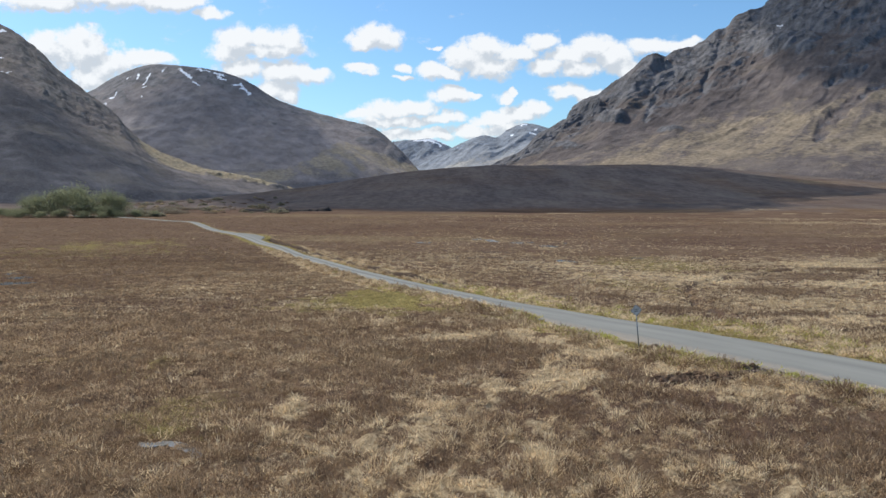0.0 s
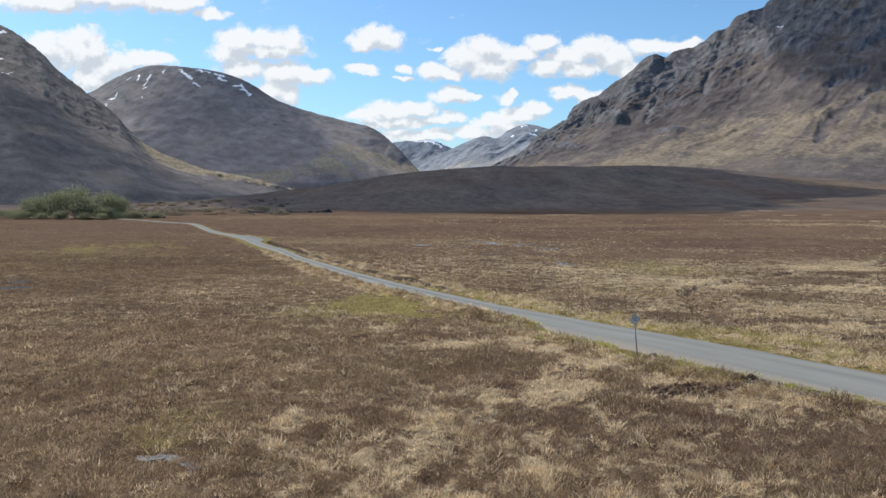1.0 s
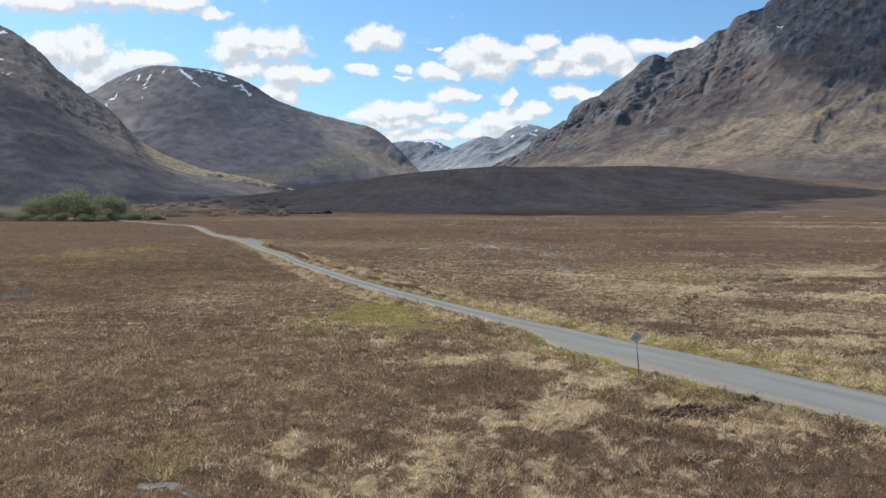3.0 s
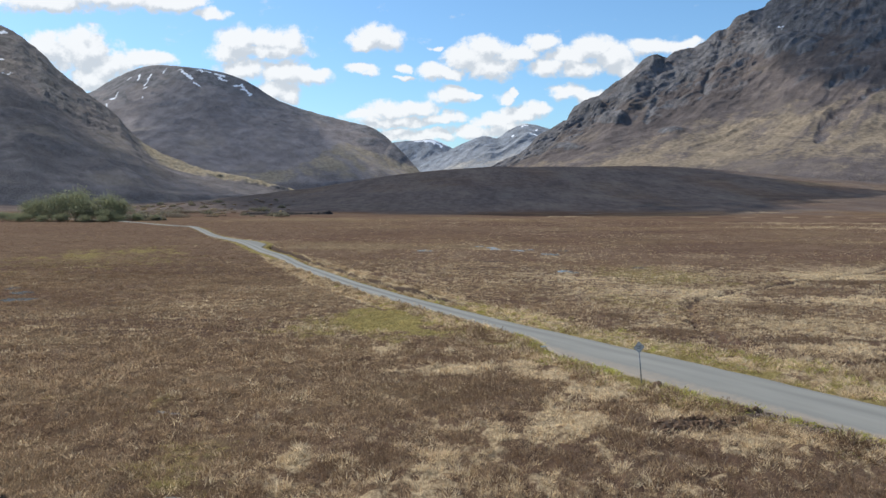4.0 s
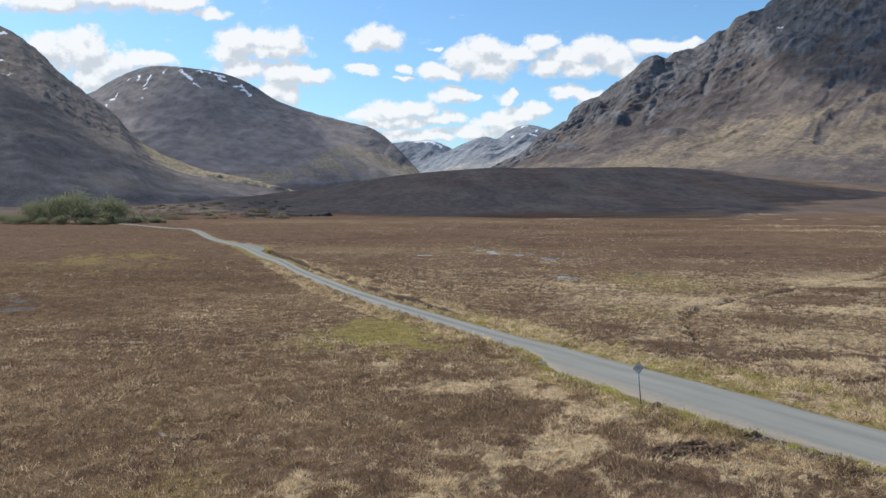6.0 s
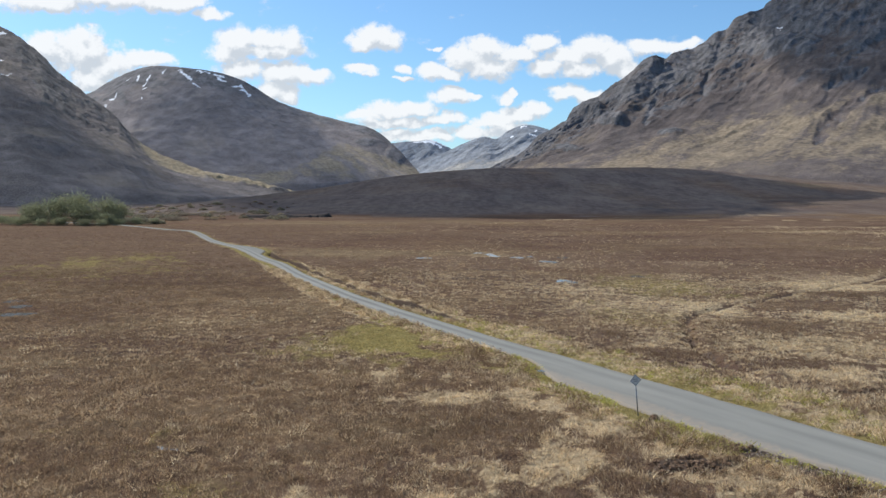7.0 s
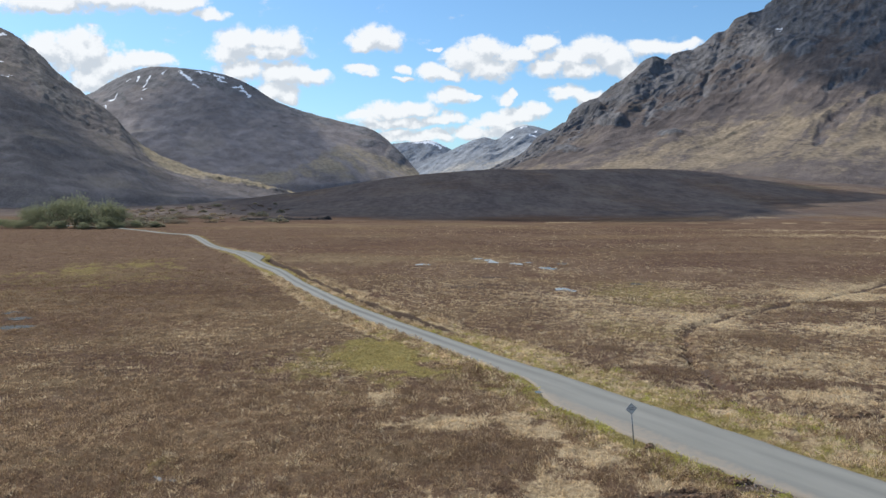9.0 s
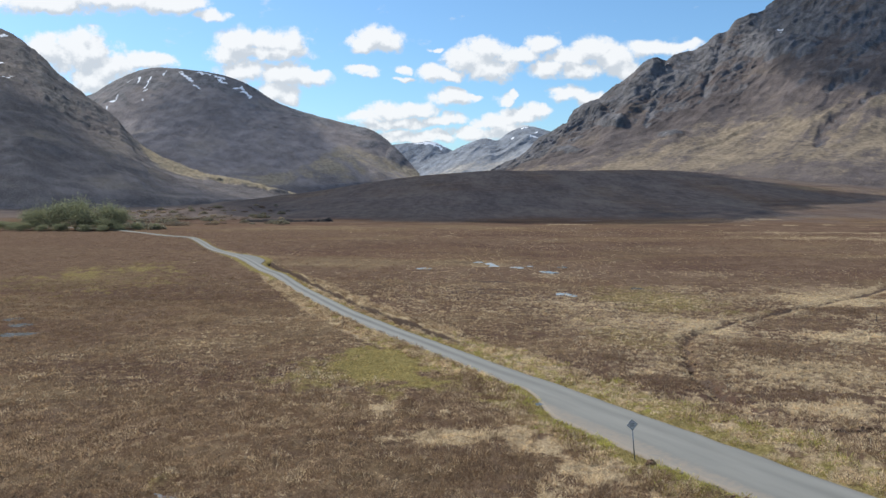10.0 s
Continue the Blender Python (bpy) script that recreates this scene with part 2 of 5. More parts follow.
def moor_material():
    m, t, b = material("moor", 1.0, 0.0)
    p = position(t)
    fine, mid, coarse = (noise_node(t, p, s, 6, 0.65)["Fac"] for s in (3.2, 0.55, 0.045))
    blade = noise_node(t, squash(t, p, (1, 1, 1)), 11, 3, 0.7)["Fac"]
    h = mix_node(t, step_node(t, fine, 0.36, 0.66), HEATHER_DARK, HEATHER)
    h = mix_node(t, math_node(t, "MULTIPLY", step_node(t, mid, 0.48, 0.72), 0.65), h, HEATHER_PALE)
    h = mix_node(t, math_node(t, "MULTIPLY", step_node(t, coarse, 0.42, 0.66), 0.5), h, (0.125, 0.096, 0.060))
    streaks = noise_node(t, squash(t, p, (0.7, 1.0, 1.0)), 0.13, 7, 0.68)["Fac"]
    h = mix_node(t, math_node(t, "MULTIPLY", step_node(t, streaks, 0.50, 0.66), 0.5), h, HEATHER_PALE)
    h = mix_node(t, math_node(t, "MULTIPLY", step_node(t, streaks, 0.48, 0.34), 0.55), h, (0.080, 0.055, 0.044))
    broad_tone = noise_node(t, squash(t, p, (0.35, 1.0, 1.0)), 0.028, 7, 0.68)["Fac"]
    h = mix_node(t, math_node(t, "MULTIPLY", step_node(t, broad_tone, 0.44, 0.60), 0.75), h, (0.112, 0.068, 0.052))
    h = mix_node(t, math_node(t, "MULTIPLY", step_node(t, broad_tone, 0.46, 0.35), 0.4), h, (0.25, 0.19, 0.118))
    drift = noise_node(t, squash(t, p, (0.22, 1.0, 1.0)), 0.013, 7, 0.66)["Fac"]
    h = mix_node(t, math_node(t, "MULTIPLY", step_node(t, drift, 0.46, 0.56), 0.75), h, (0.098, 0.062, 0.048))
    h = mix_node(t, math_node(t, "MULTIPLY", step_node(t, drift, 0.43, 0.34), 0.4), h, (0.235, 0.178, 0.112))
    tuft = noise_node(t, squash(t, p, (0.6, 1.0, 1.0)), 0.42, 6, 0.7)["Fac"]
    far_speck = noise_node(t, squash(t, p, (1.0, 0.34, 1.0)), 0.5, 6, 0.72)["Fac"]
    h = mix_node(t, math_node(t, "MULTIPLY", step_node(t, far_speck, 0.54, 0.68), 0.40), h, HEATHER_PALE)
    h = mix_node(t, math_node(t, "MULTIPLY", step_node(t, far_speck, 0.46, 0.33), 0.55), h, (0.075, 0.048, 0.037))
    upland = attribute(t, "upland")
    speck = noise_node(t, squash(t, p, (1.0, 0.30, 1.0)), 0.15, 6, 0.72)["Fac"]
    low_heath = mix_node(t, step_node(t, tuft, 0.40, 0.64), (0.108, 0.070, 0.050), (0.192, 0.132, 0.092))
    belts = noise_node(t, squash(t, p, (1.0, 0.22, 1.0)), 0.032, 7, 0.68)["Fac"]
    # Moraine heather, with the blue of haze and cloud shade put into its colour.
    hazed_high_heath = mix_node(t, step_node(t, speck, 0.34, 0.66), (0.088, 0.076, 0.075), (0.152, 0.128, 0.118))
    hazed_high_heath = mix_node(t, math_node(t, "MULTIPLY", step_node(t, belts, 0.48, 0.66), 0.6), hazed_high_heath, (0.180, 0.156, 0.136))
    hazed_high_heath = mix_node(t, math_node(t, "MULTIPLY", step_node(t, belts, 0.47, 0.36), 0.6), hazed_high_heath, (0.070, 0.063, 0.066))
    old = mix_node(t, upland, low_heath, hazed_high_heath)
    oldf = math_node(t, "ADD", attribute(t, "heath"), math_node(t, "MULTIPLY_ADD", tuft, 0.9, -0.45))
    h = mix_node(t, math_node(t, "MULTIPLY", step_node(t, oldf, 0.18, 0.80), 0.85), h, old)
    s = mix_node(t, step_node(t, fine, 0.35, 0.65), STRAW, STRAW_PALE)
    s = mix_node(t, step_node(t, blade, 0.5, 0.7), s, (0.17, 0.12, 0.07))
    broken = math_node(t, "ADD", attribute(t, "straw"), math_node(t, "MULTIPLY_ADD", fine, 0.9, -0.45))
    broken = math_node(t, "ADD", broken, math_node(t, "MULTIPLY_ADD", mid, 0.5, -0.25))
    c = mix_node(t, math_node(t, "MULTIPLY", step_node(t, broken, 0.55, 1.0), 0.72), h, s)
    g = mix_node(t, step_node(t, fine, 0.4, 0.65), MOSS, MOSS_PALE)
    gf = math_node(t, "ADD", attribute(t, "green"), math_node(t, "MULTIPLY_ADD", fine, 0.8, -0.4))
    c = mix_node(t, math_node(t, "MULTIPLY", step_node(t, gf, 0.25, 0.8), 0.85), c, g)
    bf = math_node(t, "ADD", attribute(t, "bare"), math_node(t, "MULTIPLY_ADD", fine, 0.6, -0.3))
    c = mix_node(t, step_node(t, bf, 0.35, 0.65), c, PEAT)
    t.links.new(c, b.inputs["Base Color"])
    bump(t, b, math_node(t, "ADD", math_node(t, "MULTIPLY", fine, 0.6), blade), 0.9, 0.16)
    return m


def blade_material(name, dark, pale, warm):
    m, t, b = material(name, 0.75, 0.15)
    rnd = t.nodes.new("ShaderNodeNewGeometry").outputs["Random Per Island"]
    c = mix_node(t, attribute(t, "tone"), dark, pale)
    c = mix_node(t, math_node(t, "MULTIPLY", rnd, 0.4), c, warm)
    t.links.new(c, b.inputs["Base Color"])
    tr, mixer = t.nodes.new("ShaderNodeBsdfTranslucent"), t.nodes.new("ShaderNodeMixShader")
    t.links.new(c, tr.inputs[0])
    mixer.inputs[0].default_value = 0.55
    t.links.new(b.outputs[0], mixer.inputs[1]), t.links.new(tr.outputs[0], mixer.inputs[2])
    t.links.new(mixer.outputs[0], t.nodes["Material Output"].inputs[0])
    return m


def mountain_material(name, rock, heath, grass, scale=1.0, veg_lo=0.3, veg_hi=0.75, relief=9.0, lines=1.0):
    """Crags, heath and pale grass; 'rock', 'grass' and 'snow' say where."""
    m, t, b = material(name, 0.95, 0.1)
    p = position(t)
    big, mid, small = (noise_node(t, p, s * scale, 7, 0.62)["Fac"] for s in (0.006, 0.025, 0.12))
    streak = noise_node(t, squash(t, p, (1.0, 1.0, 0.22)), 0.035 * scale, 6, 0.65)["Fac"]
    h = mix_node(t, step_node(t, mid, 0.35, 0.68), tuple(0.68 * v for v in heath), tuple(1.3 * v for v in heath))
    r = mix_node(t, step_node(t, streak, 0.32, 0.68), tuple(0.5 * v for v in rock), tuple(1.35 * v for v in rock))
    r = mix_node(t, math_node(t, "MULTIPLY", step_node(t, small, 0.4, 0.65), 0.5), r, tuple(0.55 * v for v in rock))
    tiny = noise_node(t, p, 0.42 * scale, 5, 0.7)["Fac"]
    h = mix_node(t, math_node(t, "MULTIPLY", step_node(t, big, 0.50, 0.66), 0.45), h, tuple(0.72 * g + 0.35 * v for g, v in zip(grass, heath)))
    h = mix_node(t, math_node(t, "MULTIPLY", step_node(t, big, 0.48, 0.34), 0.5), h, tuple(0.62 * v for v in heath))
    h = mix_node(t, math_node(t, "MULTIPLY", step_node(t, tiny, 0.44, 0.62), 0.45), h, tuple(1.55 * v for v in heath))
    h = mix_node(t, math_node(t, "MULTIPLY", step_node(t, tiny, 0.5, 0.36), 0.45), h, tuple(0.5 * v for v in heath))
    r = mix_node(t, math_node(t, "MULTIPLY", step_node(t, tiny, 0.48, 0.62), 0.4), r, tuple(1.5 * v for v in rock))
    r = mix_node(t, math_node(t, "MULTIPLY", step_node(t, noise_node(t, p, 0.20 * scale, 6, 0.72)["Fac"], 0.56, 0.66), 0.6), r, tuple(2.0 * v for v in rock))
    rf = math_node(t, "ADD", attribute(t, "rock"), math_node(t, "MULTIPLY_ADD", mid, 1.0, -0.5))
    c = mix_node(t, step_node(t, rf, 0.35, 0.65), h, r)
    gf = math_node(t, "ADD", attribute(t, "grass"), math_node(t, "MULTIPLY_ADD", streak, 1.1, -0.55))
    gf = math_node(t, "ADD", gf, math_node(t, "MULTIPLY_ADD", small, 0.5, -0.25))
    g = mix_node(t, step_node(t, small, 0.35, 0.65), tuple(0.75 * v for v in grass), tuple(1.2 * v for v in grass))
    c = mix_node(t, math_node(t, "MULTIPLY", step_node(t, gf, veg_lo, veg_hi), 0.9), c, g)
    gr = attribute(t, "grain")
    c = mix_node(t, math_node(t, "MULTIPLY", step_node(t, gr, 0.50, 0.28), 0.55 * lines), c, (0.45, 0.45, 0.47), "MULTIPLY")
    c = mix_node(t, math_node(t, "MULTIPLY", step_node(t, gr, 0.52, 0.74), 0.7 * lines), c, (1.7, 1.65, 1.55), "MULTIPLY")
    sf = math_node(t, "ADD", attribute(t, "snow"), math_node(t, "MULTIPLY_ADD", mid, 0.8, -0.4))
    c = mix_node(t, step_node(t, sf, 0.5, 0.58), c, (0.82, 0.84, 0.88))
    t.links.new(c, b.inputs["Base Color"])
    bump(t, b, math_node(t, "ADD", math_node(t, "MULTIPLY_ADD", small, 0.5, mid), math_node(t, "MULTIPLY", tiny, 0.25)), 0.8, relief)
    return m


def road_material(name, base, worn):
    m, t, b = material(name, 0.97, 0.06)
    p = position(t)
    grit, run = noise_node(t, p, 38, 4, 0.7)["Fac"], noise_node(t, p, 3.0, 4, 0.6)["Fac"]
    lane = t.nodes.new("ShaderNodeCombineXYZ")
    t.links.new(math_node(t, "MULTIPLY", attribute(t, "along"), 0.12), lane.inputs[0])
    t.links.new(math_node(t, "MULTIPLY", attribute(t, "across"), 1.0), lane.inputs[1])
    blot = noise_node(t, lane.outputs[0], 1.0, 6, 0.62)["Fac"]
    c = mix_node(t, step_node(t, blot, 0.34, 0.66), base, worn)
    c = mix_node(t, math_node(t, "MULTIPLY", grit, 0.35), c, (0.33, 0.325, 0.295))
    a = math_node(t, "ABSOLUTE", attribute(t, "across"))
    worn_in = math_node(t, "MULTIPLY_ADD", step_node(t, attribute(t, "along"), 95, 170), 0.75, 0.25)
    rut = math_node(t, "SUBTRACT", 1.0, step_node(t, math_node(t, "ABSOLUTE", math_node(t, "SUBTRACT", a, 0.8)), 0.12, 0.55))
    c = mix_node(t, math_node(t, "MULTIPLY", rut, math_node(t, "MULTIPLY", worn_in, 0.36)), c, tuple(1.8 * v for v in worn))
    mid = math_node(t, "SUBTRACT", 1.0, step_node(t, math_node(t, "ADD", a, math_node(t, "MULTIPLY", blot, 0.3)), 0.15, 0.5))
    c = mix_node(t, math_node(t, "MULTIPLY", mid, math_node(t, "MULTIPLY", worn_in, 0.5)), c, tuple(0.62 * v for v in base))
    edge = step_node(t, math_node(t, "ADD", attribute(t, "edge"), math_node(t, "MULTIPLY_ADD", run, 0.9, -0.45)), 0.45, 0.95)
    c = mix_node(t, math_node(t, "MULTIPLY", edge, 0.8), c, (0.275, 0.232, 0.185))
    t.links.new(c, b.inputs["Base Color"])
    bump(t, b, grit, 0.35, 0.012)
    return m


def plain_material(name, colour, rough=0.6, metal=0.0, scale=6.0, spread=0.35, spec=0.4):
    m, t, b = material(name, rough, spec)
    n = noise_node(t, position(t), scale, 5, 0.6)["Fac"]
    t.links.new(mix_node(t, step_node(t, n, 0.3, 0.7), tuple((1 - spread) * v for v in colour), tuple((1 + spread) * v for v in colour)),
                b.inputs["Base Color"])
    b.inputs["Metallic"].default_value = metal
    bump(t, b, n, 0.3, 0.02)
    return m


def water_material():
    m, t, b = material("bog_water", 0.10, 0.7)
    b.inputs["Base Color"].default_value = (0.105, 0.108, 0.10, 1)
    b.inputs["IOR"].default_value = 1.33
    bump(t, b, noise_node(t, position(t), 2.5, 3, 0.5)["Fac"], 0.12, 0.02)
    return m


MOOR = moor_material()
HEATHER_BLADES = blade_material("heather", (0.150, 0.093, 0.059), (0.66, 0.485, 0.300), (0.35, 0.230, 0.136))
STRAW_BLADES = blade_material("straw_grass", (0.34, 0.236, 0.138), (1.0, 0.815, 0.545), (0.74, 0.550, 0.315))
GREEN_BLADES = blade_material("verge_grass", (0.200, 0.163, 0.062), (0.60, 0.490, 0.200), (0.58, 0.44, 0.22))
MOSSY_BLADES = blade_material("moss_clump", (0.19, 0.172, 0.046), (0.58, 0.545, 0.150), (0.56, 0.48, 0.17))
ASPHALT = road_material("asphalt", (0.160, 0.158, 0.144), (0.196, 0.192, 0.173))
WATER = water_material()
MUDDY_WATER = plain_material("muddy_water", (0.19, 0.18, 0.16), 0.2, 0.0, 5.0, 0.3, 0.4)
STEEL = plain_material("galvanised_steel", (0.22, 0.23, 0.24), 0.5, 0.6, 9, 0.25)
SIGN_GREY = plain_material("weathered_sign_paint", (0.56, 0.54, 0.52), 0.55, 0.0, 14, 0.15)
SIGN_DARK = plain_material("sign_lettering", (0.20, 0.197, 0.19), 0.6, 0.0, 14, 0.15)
STONE = plain_material("granite", (0.26, 0.20, 0.155), 0.85, 0.0, 9, 0.45)
TIMBER = plain_material("weathered_timber", (0.085, 0.068, 0.055), 0.9, 0.0, 25, 0.4)
PEAT_EARTH = plain_material("peat_earth", (0.165, 0.105, 0.066), 0.95, 0.0, 3.5, 0.6, 0.15)
BANK_EARTH = plain_material("wet_bank_earth", (0.05, 0.042, 0.038), 0.95, 0.0, 0.6, 0.5, 0.1)
BARK = plain_material("birch_bark", (0.14, 0.12, 0.105), 0.9, 0.0, 8, 0.5, 0.2)


def cloud_material():
    """White vapour, thin at the rim, through which a share of the sun comes."""
    m, t, b = material("cloud_white", 1.0, 0.0)
    b.inputs["Base Color"].default_value = (0.85, 0.86, 0.87, 1)
    clear, mixer = t.nodes.new("ShaderNodeBsdfTransparent"), t.nodes.new("ShaderNodeMixShader")
    n = noise_node(t, position(t), 0.012, 4, 0.6)["Fac"]
    t.links.new(math_node(t, "MULTIPLY", attribute(t, "dense"), math_node(t, "MULTIPLY_ADD", step_node(t, n, 0.35, 0.65), 0.2, 0.9)), mixer.inputs[0])
    t.links.new(clear.outputs[0], mixer.inputs[1]), t.links.new(b.outputs[0], mixer.inputs[2])
    t.links.new(mixer.outputs[0], t.nodes["Material Output"].inputs[0])
    return m


CLOUD_WHITE = cloud_material()

# ---------------- the lie of the land ----------------
ROAD_LINE = [(58, -45), (36.6, 0.3), (27.4, 18.3), (19.1, 32.4), (15.55, 40.3), (13.9, 44.8), (11.6, 50.8), (8.7, 59.4), (6.3, 64.8),
             (1.9, 75.0), (-2.95, 85.6), (-9.0, 97.8), (-17.8, 117.5), (-36.5, 168), (-45.0, 186), (-60, 221), (-79.4, 255.7),
             (-95.3, 291.9), (-109, 322), (-116, 331), (-129, 343), (-151.4, 370.5), (-180, 402.7), (-214, 428), (-270, 460), (-360, 520)]
ROAD = spline(ROAD_LINE, 1100)
ROAD_TANGENT = np.gradient(ROAD, axis=0)
ROAD_TANGENT /= np.linalg.norm(ROAD_TANGENT, axis=1)[:, None]
ROAD_LEFT = np.stack([-ROAD_TANGENT[:, 1], ROAD_TANGENT[:, 0]], 1)      # to the left of the way ahead
HALF = 1.55
STREAM = spline([(150, 208), (96.6, 160.5), (71.5, 133.4), (54.8, 115.5), (43.3, 104.7), (34.3, 95.2), (30.5, 90.1), (28.4, 85.2), (26.0, 77.6), (23.9, 70.3),
                 (23.0, 66.0), (22.4, 60.8), (21.6, 56.6), (21.5, 53.5), (21.9, 50.6)], 420)


def left_width(y):
    """The road's width to its left, with the passing place."""
    return HALF + 2.5 * (1 - ease(49.5, 61.0, y)) * ease(17, 44, y)


def right_width(y):
    return HALF + 3.2 * ease(198, 212, y) * (1 - ease(222, 240, y))


def from_line(x, y, line, reach):
    """The nearest point of a line: its index and the distance, for places within reach."""
    x, y = np.asarray(x, float).ravel(), np.asarray(y, float).ravel()
    index, best = np.zeros(len(x), int), np.full(len(x), 1e3)
    lo, hi = line.min(0) - reach, line.max(0) + reach
    near = np.nonzero((x > lo[0]) & (x < hi[0]) & (y > lo[1]) & (y < hi[1]))[0]
    coarse = line[::8]
    for k in range(0, len(near), 20000):
        i = near[k:k + 20000]
        d = (x[i, None] - coarse[None, :, 0]) ** 2 + (y[i, None] - coarse[None, :, 1]) ** 2
        j0 = d.argmin(1) * 8
        js = np.clip(j0[:, None] + np.arange(-9, 10)[None], 0, len(line) - 1)
        d = (x[i, None] - line[js, 0]) ** 2 + (y[i, None] - line[js, 1]) ** 2
        m = d.argmin(1)
        index[i], best[i] = js[np.arange(len(i)), m], np.sqrt(d[np.arange(len(i)), m])
    return index, best


def beyond_road(x, y):
    """How far outside the road's edge a place lies (minus: on it), which side (+1 left), and the road's index."""
    i, d = from_line(x, y, ROAD, 60)
    side = np.sign((np.ravel(x) - ROAD[i, 0]) * ROAD_LEFT[i, 0] + (np.ravel(y) - ROAD[i, 1]) * ROAD_LEFT[i, 1])
    width = np.where(side > 0, left_width(ROAD[i, 1]), right_width(ROAD[i, 1]))
    return d - width, side, i


def broad(x, y):
    """The height of the plain and of the moraine that closes it, without small relief."""
    z = np.interp(y, [-4000, 0, 20, 30, 40, 50, 65, 85, 118, 150, 200, 300, 500, 4000],
                  [6, 0.3, 0.2, 0.3, 0.1, -0.4, -1.5, -2.4, -3.0, -4.3, -4.6, -4.8, -6, -6])
    z = z + 0.03 * np.clip(x, -20, 20) * (1 - ease(30, 60, y))
    z = z - 1.2 * ease(0, 40, x) * ease(70, 150, y) * (1 - ease(250, 450, y))
    swell = ease(520, 1450, y) * (1 - 0.45 * ease(1500, 2300, y))
    z = z + 61 * ease(-450, 110, x) * (1 - 0.42 * ease(330, 780, x)) * swell
    z = z + 3.0 * (fbm(x / 45, y / 45, 4, 6) - 0.5) * ease(520, 800, y)
    return z + 12 * (fbm(x / 260, y / 260, 3, 5) - 0.5) * ease(560, 1000, y) * (1 - 0.6 * ease(1250, 1450, y))


ROAD_Z = broad(ROAD[:, 0], ROAD[:, 1]) + 0.10
ROAD_Z = np.convolve(np.pad(ROAD_Z, 12, mode="edge"), np.ones(25) / 25, mode="valid")


WET_HOLLOWS = [(-9.1, 25.1, 2.1, 1.3, -0.05), (-13.5, 36.5, 1.2, 0.8, -0.30)]         # x, y, half width, half depth, level


# the ditch beside the road: how far from the road's edge, and how high above the plain
DITCH_OUT = [0.9, 1.3, 1.7, 2.05, 2.35, 2.55, 2.75, 3.2, 3.9, 4.6]
DITCH_RISE = [0.0, -0.12, -0.45, -0.95, -1.0, -0.15, 0.42, 0.55, 0.25, 0.0]


def ditch_reach(y):
    """Where along the road the ditch is cut, and how deep."""
    return ease(72, 92, y) * (1 - ease(206, 215, y)) * (0.45 + 1.1 * fbm(y / 6.5, 0 * y + 3.7, 2, 15))


def land(x, y):
    """The height of the ground, with hummocks, the road's bed, the stream and the ditch."""
    x, y = np.asarray(x, float), np.asarray(y, float)
    z = broad(x, y)
    r = np.hypot(x, y)
    z = z + 0.50 * (fbm(x / 5, y / 5, 3, 11) - 0.5) * (1 - ease(300, 900, r)) + 0.30 * (fbm(x / 1.1, y / 1.1, 2, 12) - 0.5) * (1 - ease(60, 160, r))
    z = z + 0.26 * (fbm(x / 0.48, y / 0.48, 2, 14) - 0.5) * (1 - ease(45, 80, r))
    z = z + 0.9 * (fbm(x / 30, y / 30, 2, 13) - 0.5) * ease(45, 110, r)
    for hx, hy, hrx, hry, level in WET_HOLLOWS:
        w = 1 - ease(0.75, 1.35, np.hypot((x - hx) / hrx, (y - hy) / hry))
        z = z * (1 - w) + level * w
    out, side, i = beyond_road(x, y)
    fade = ease(0.1, 4.0, out)
    zr = ROAD_Z[i]
    z = np.where(out < 40, z * fade + (zr - 0.05) * (1 - fade), z)
    z = z - np.where(out < 40, (0.16 + 0.002 * r) * (1 - ease(-0.30, 0.22, out)), 0)
    z = z + (side < 0) * ditch_reach(y) * np.interp(out, DITCH_OUT, DITCH_RISE)
    _, ds = from_line(x, y, STREAM, 12)
    z = z - 0.55 * np.exp(-(ds / (0.62 + 0.010 * np.clip(y - 75, 0, 80))) ** 2) + 0.05 * np.exp(-((ds - 1.5) / 0.7) ** 2)
    return z


# (x, y, half width, half depth, amount): beds of pale grass, of moss, of bare peat, of dark heather
STRAW_NEAR = [(5.5, 33.7, 1.9, 3.2, 1.0), (8.0, 38.0, 1.6, 2.8, 0.75), (-3.9, 52.3, 1.2, 1.8, 0.9), (1.2, 45.1, 3.8, 1.9, 0.85), (5.6, 43.2, 1.9, 1.7, 0.75),
              (-0.3, 28.5, 1.1, 2.3, 0.55), (-0.6, 25.4, 0.9, 1.9, 0.35), (-5.5, 29.6, 0.8, 1.6, 0.42), (-4.1, 29.4, 0.6, 1.5, 0.32), (-3.8, 25.3, 0.6, 0.9, 0.38),
              (-2.5, 25.1, 0.4, 0.9, 0.45), (2.4, 31.4, 0.7, 1.8, 0.5), (4.1, 30.8, 1.2, 0.9, 0.5), (4.0, 25.7, 0.8, 1.5, 0.45), (3.3, 23.1, 0.6, 1.2, 0.38),
              (-6.0, 28.0, 0.9, 2.0, 0.3), (0.0, 21.2, 0.6, 0.7, 0.4)]
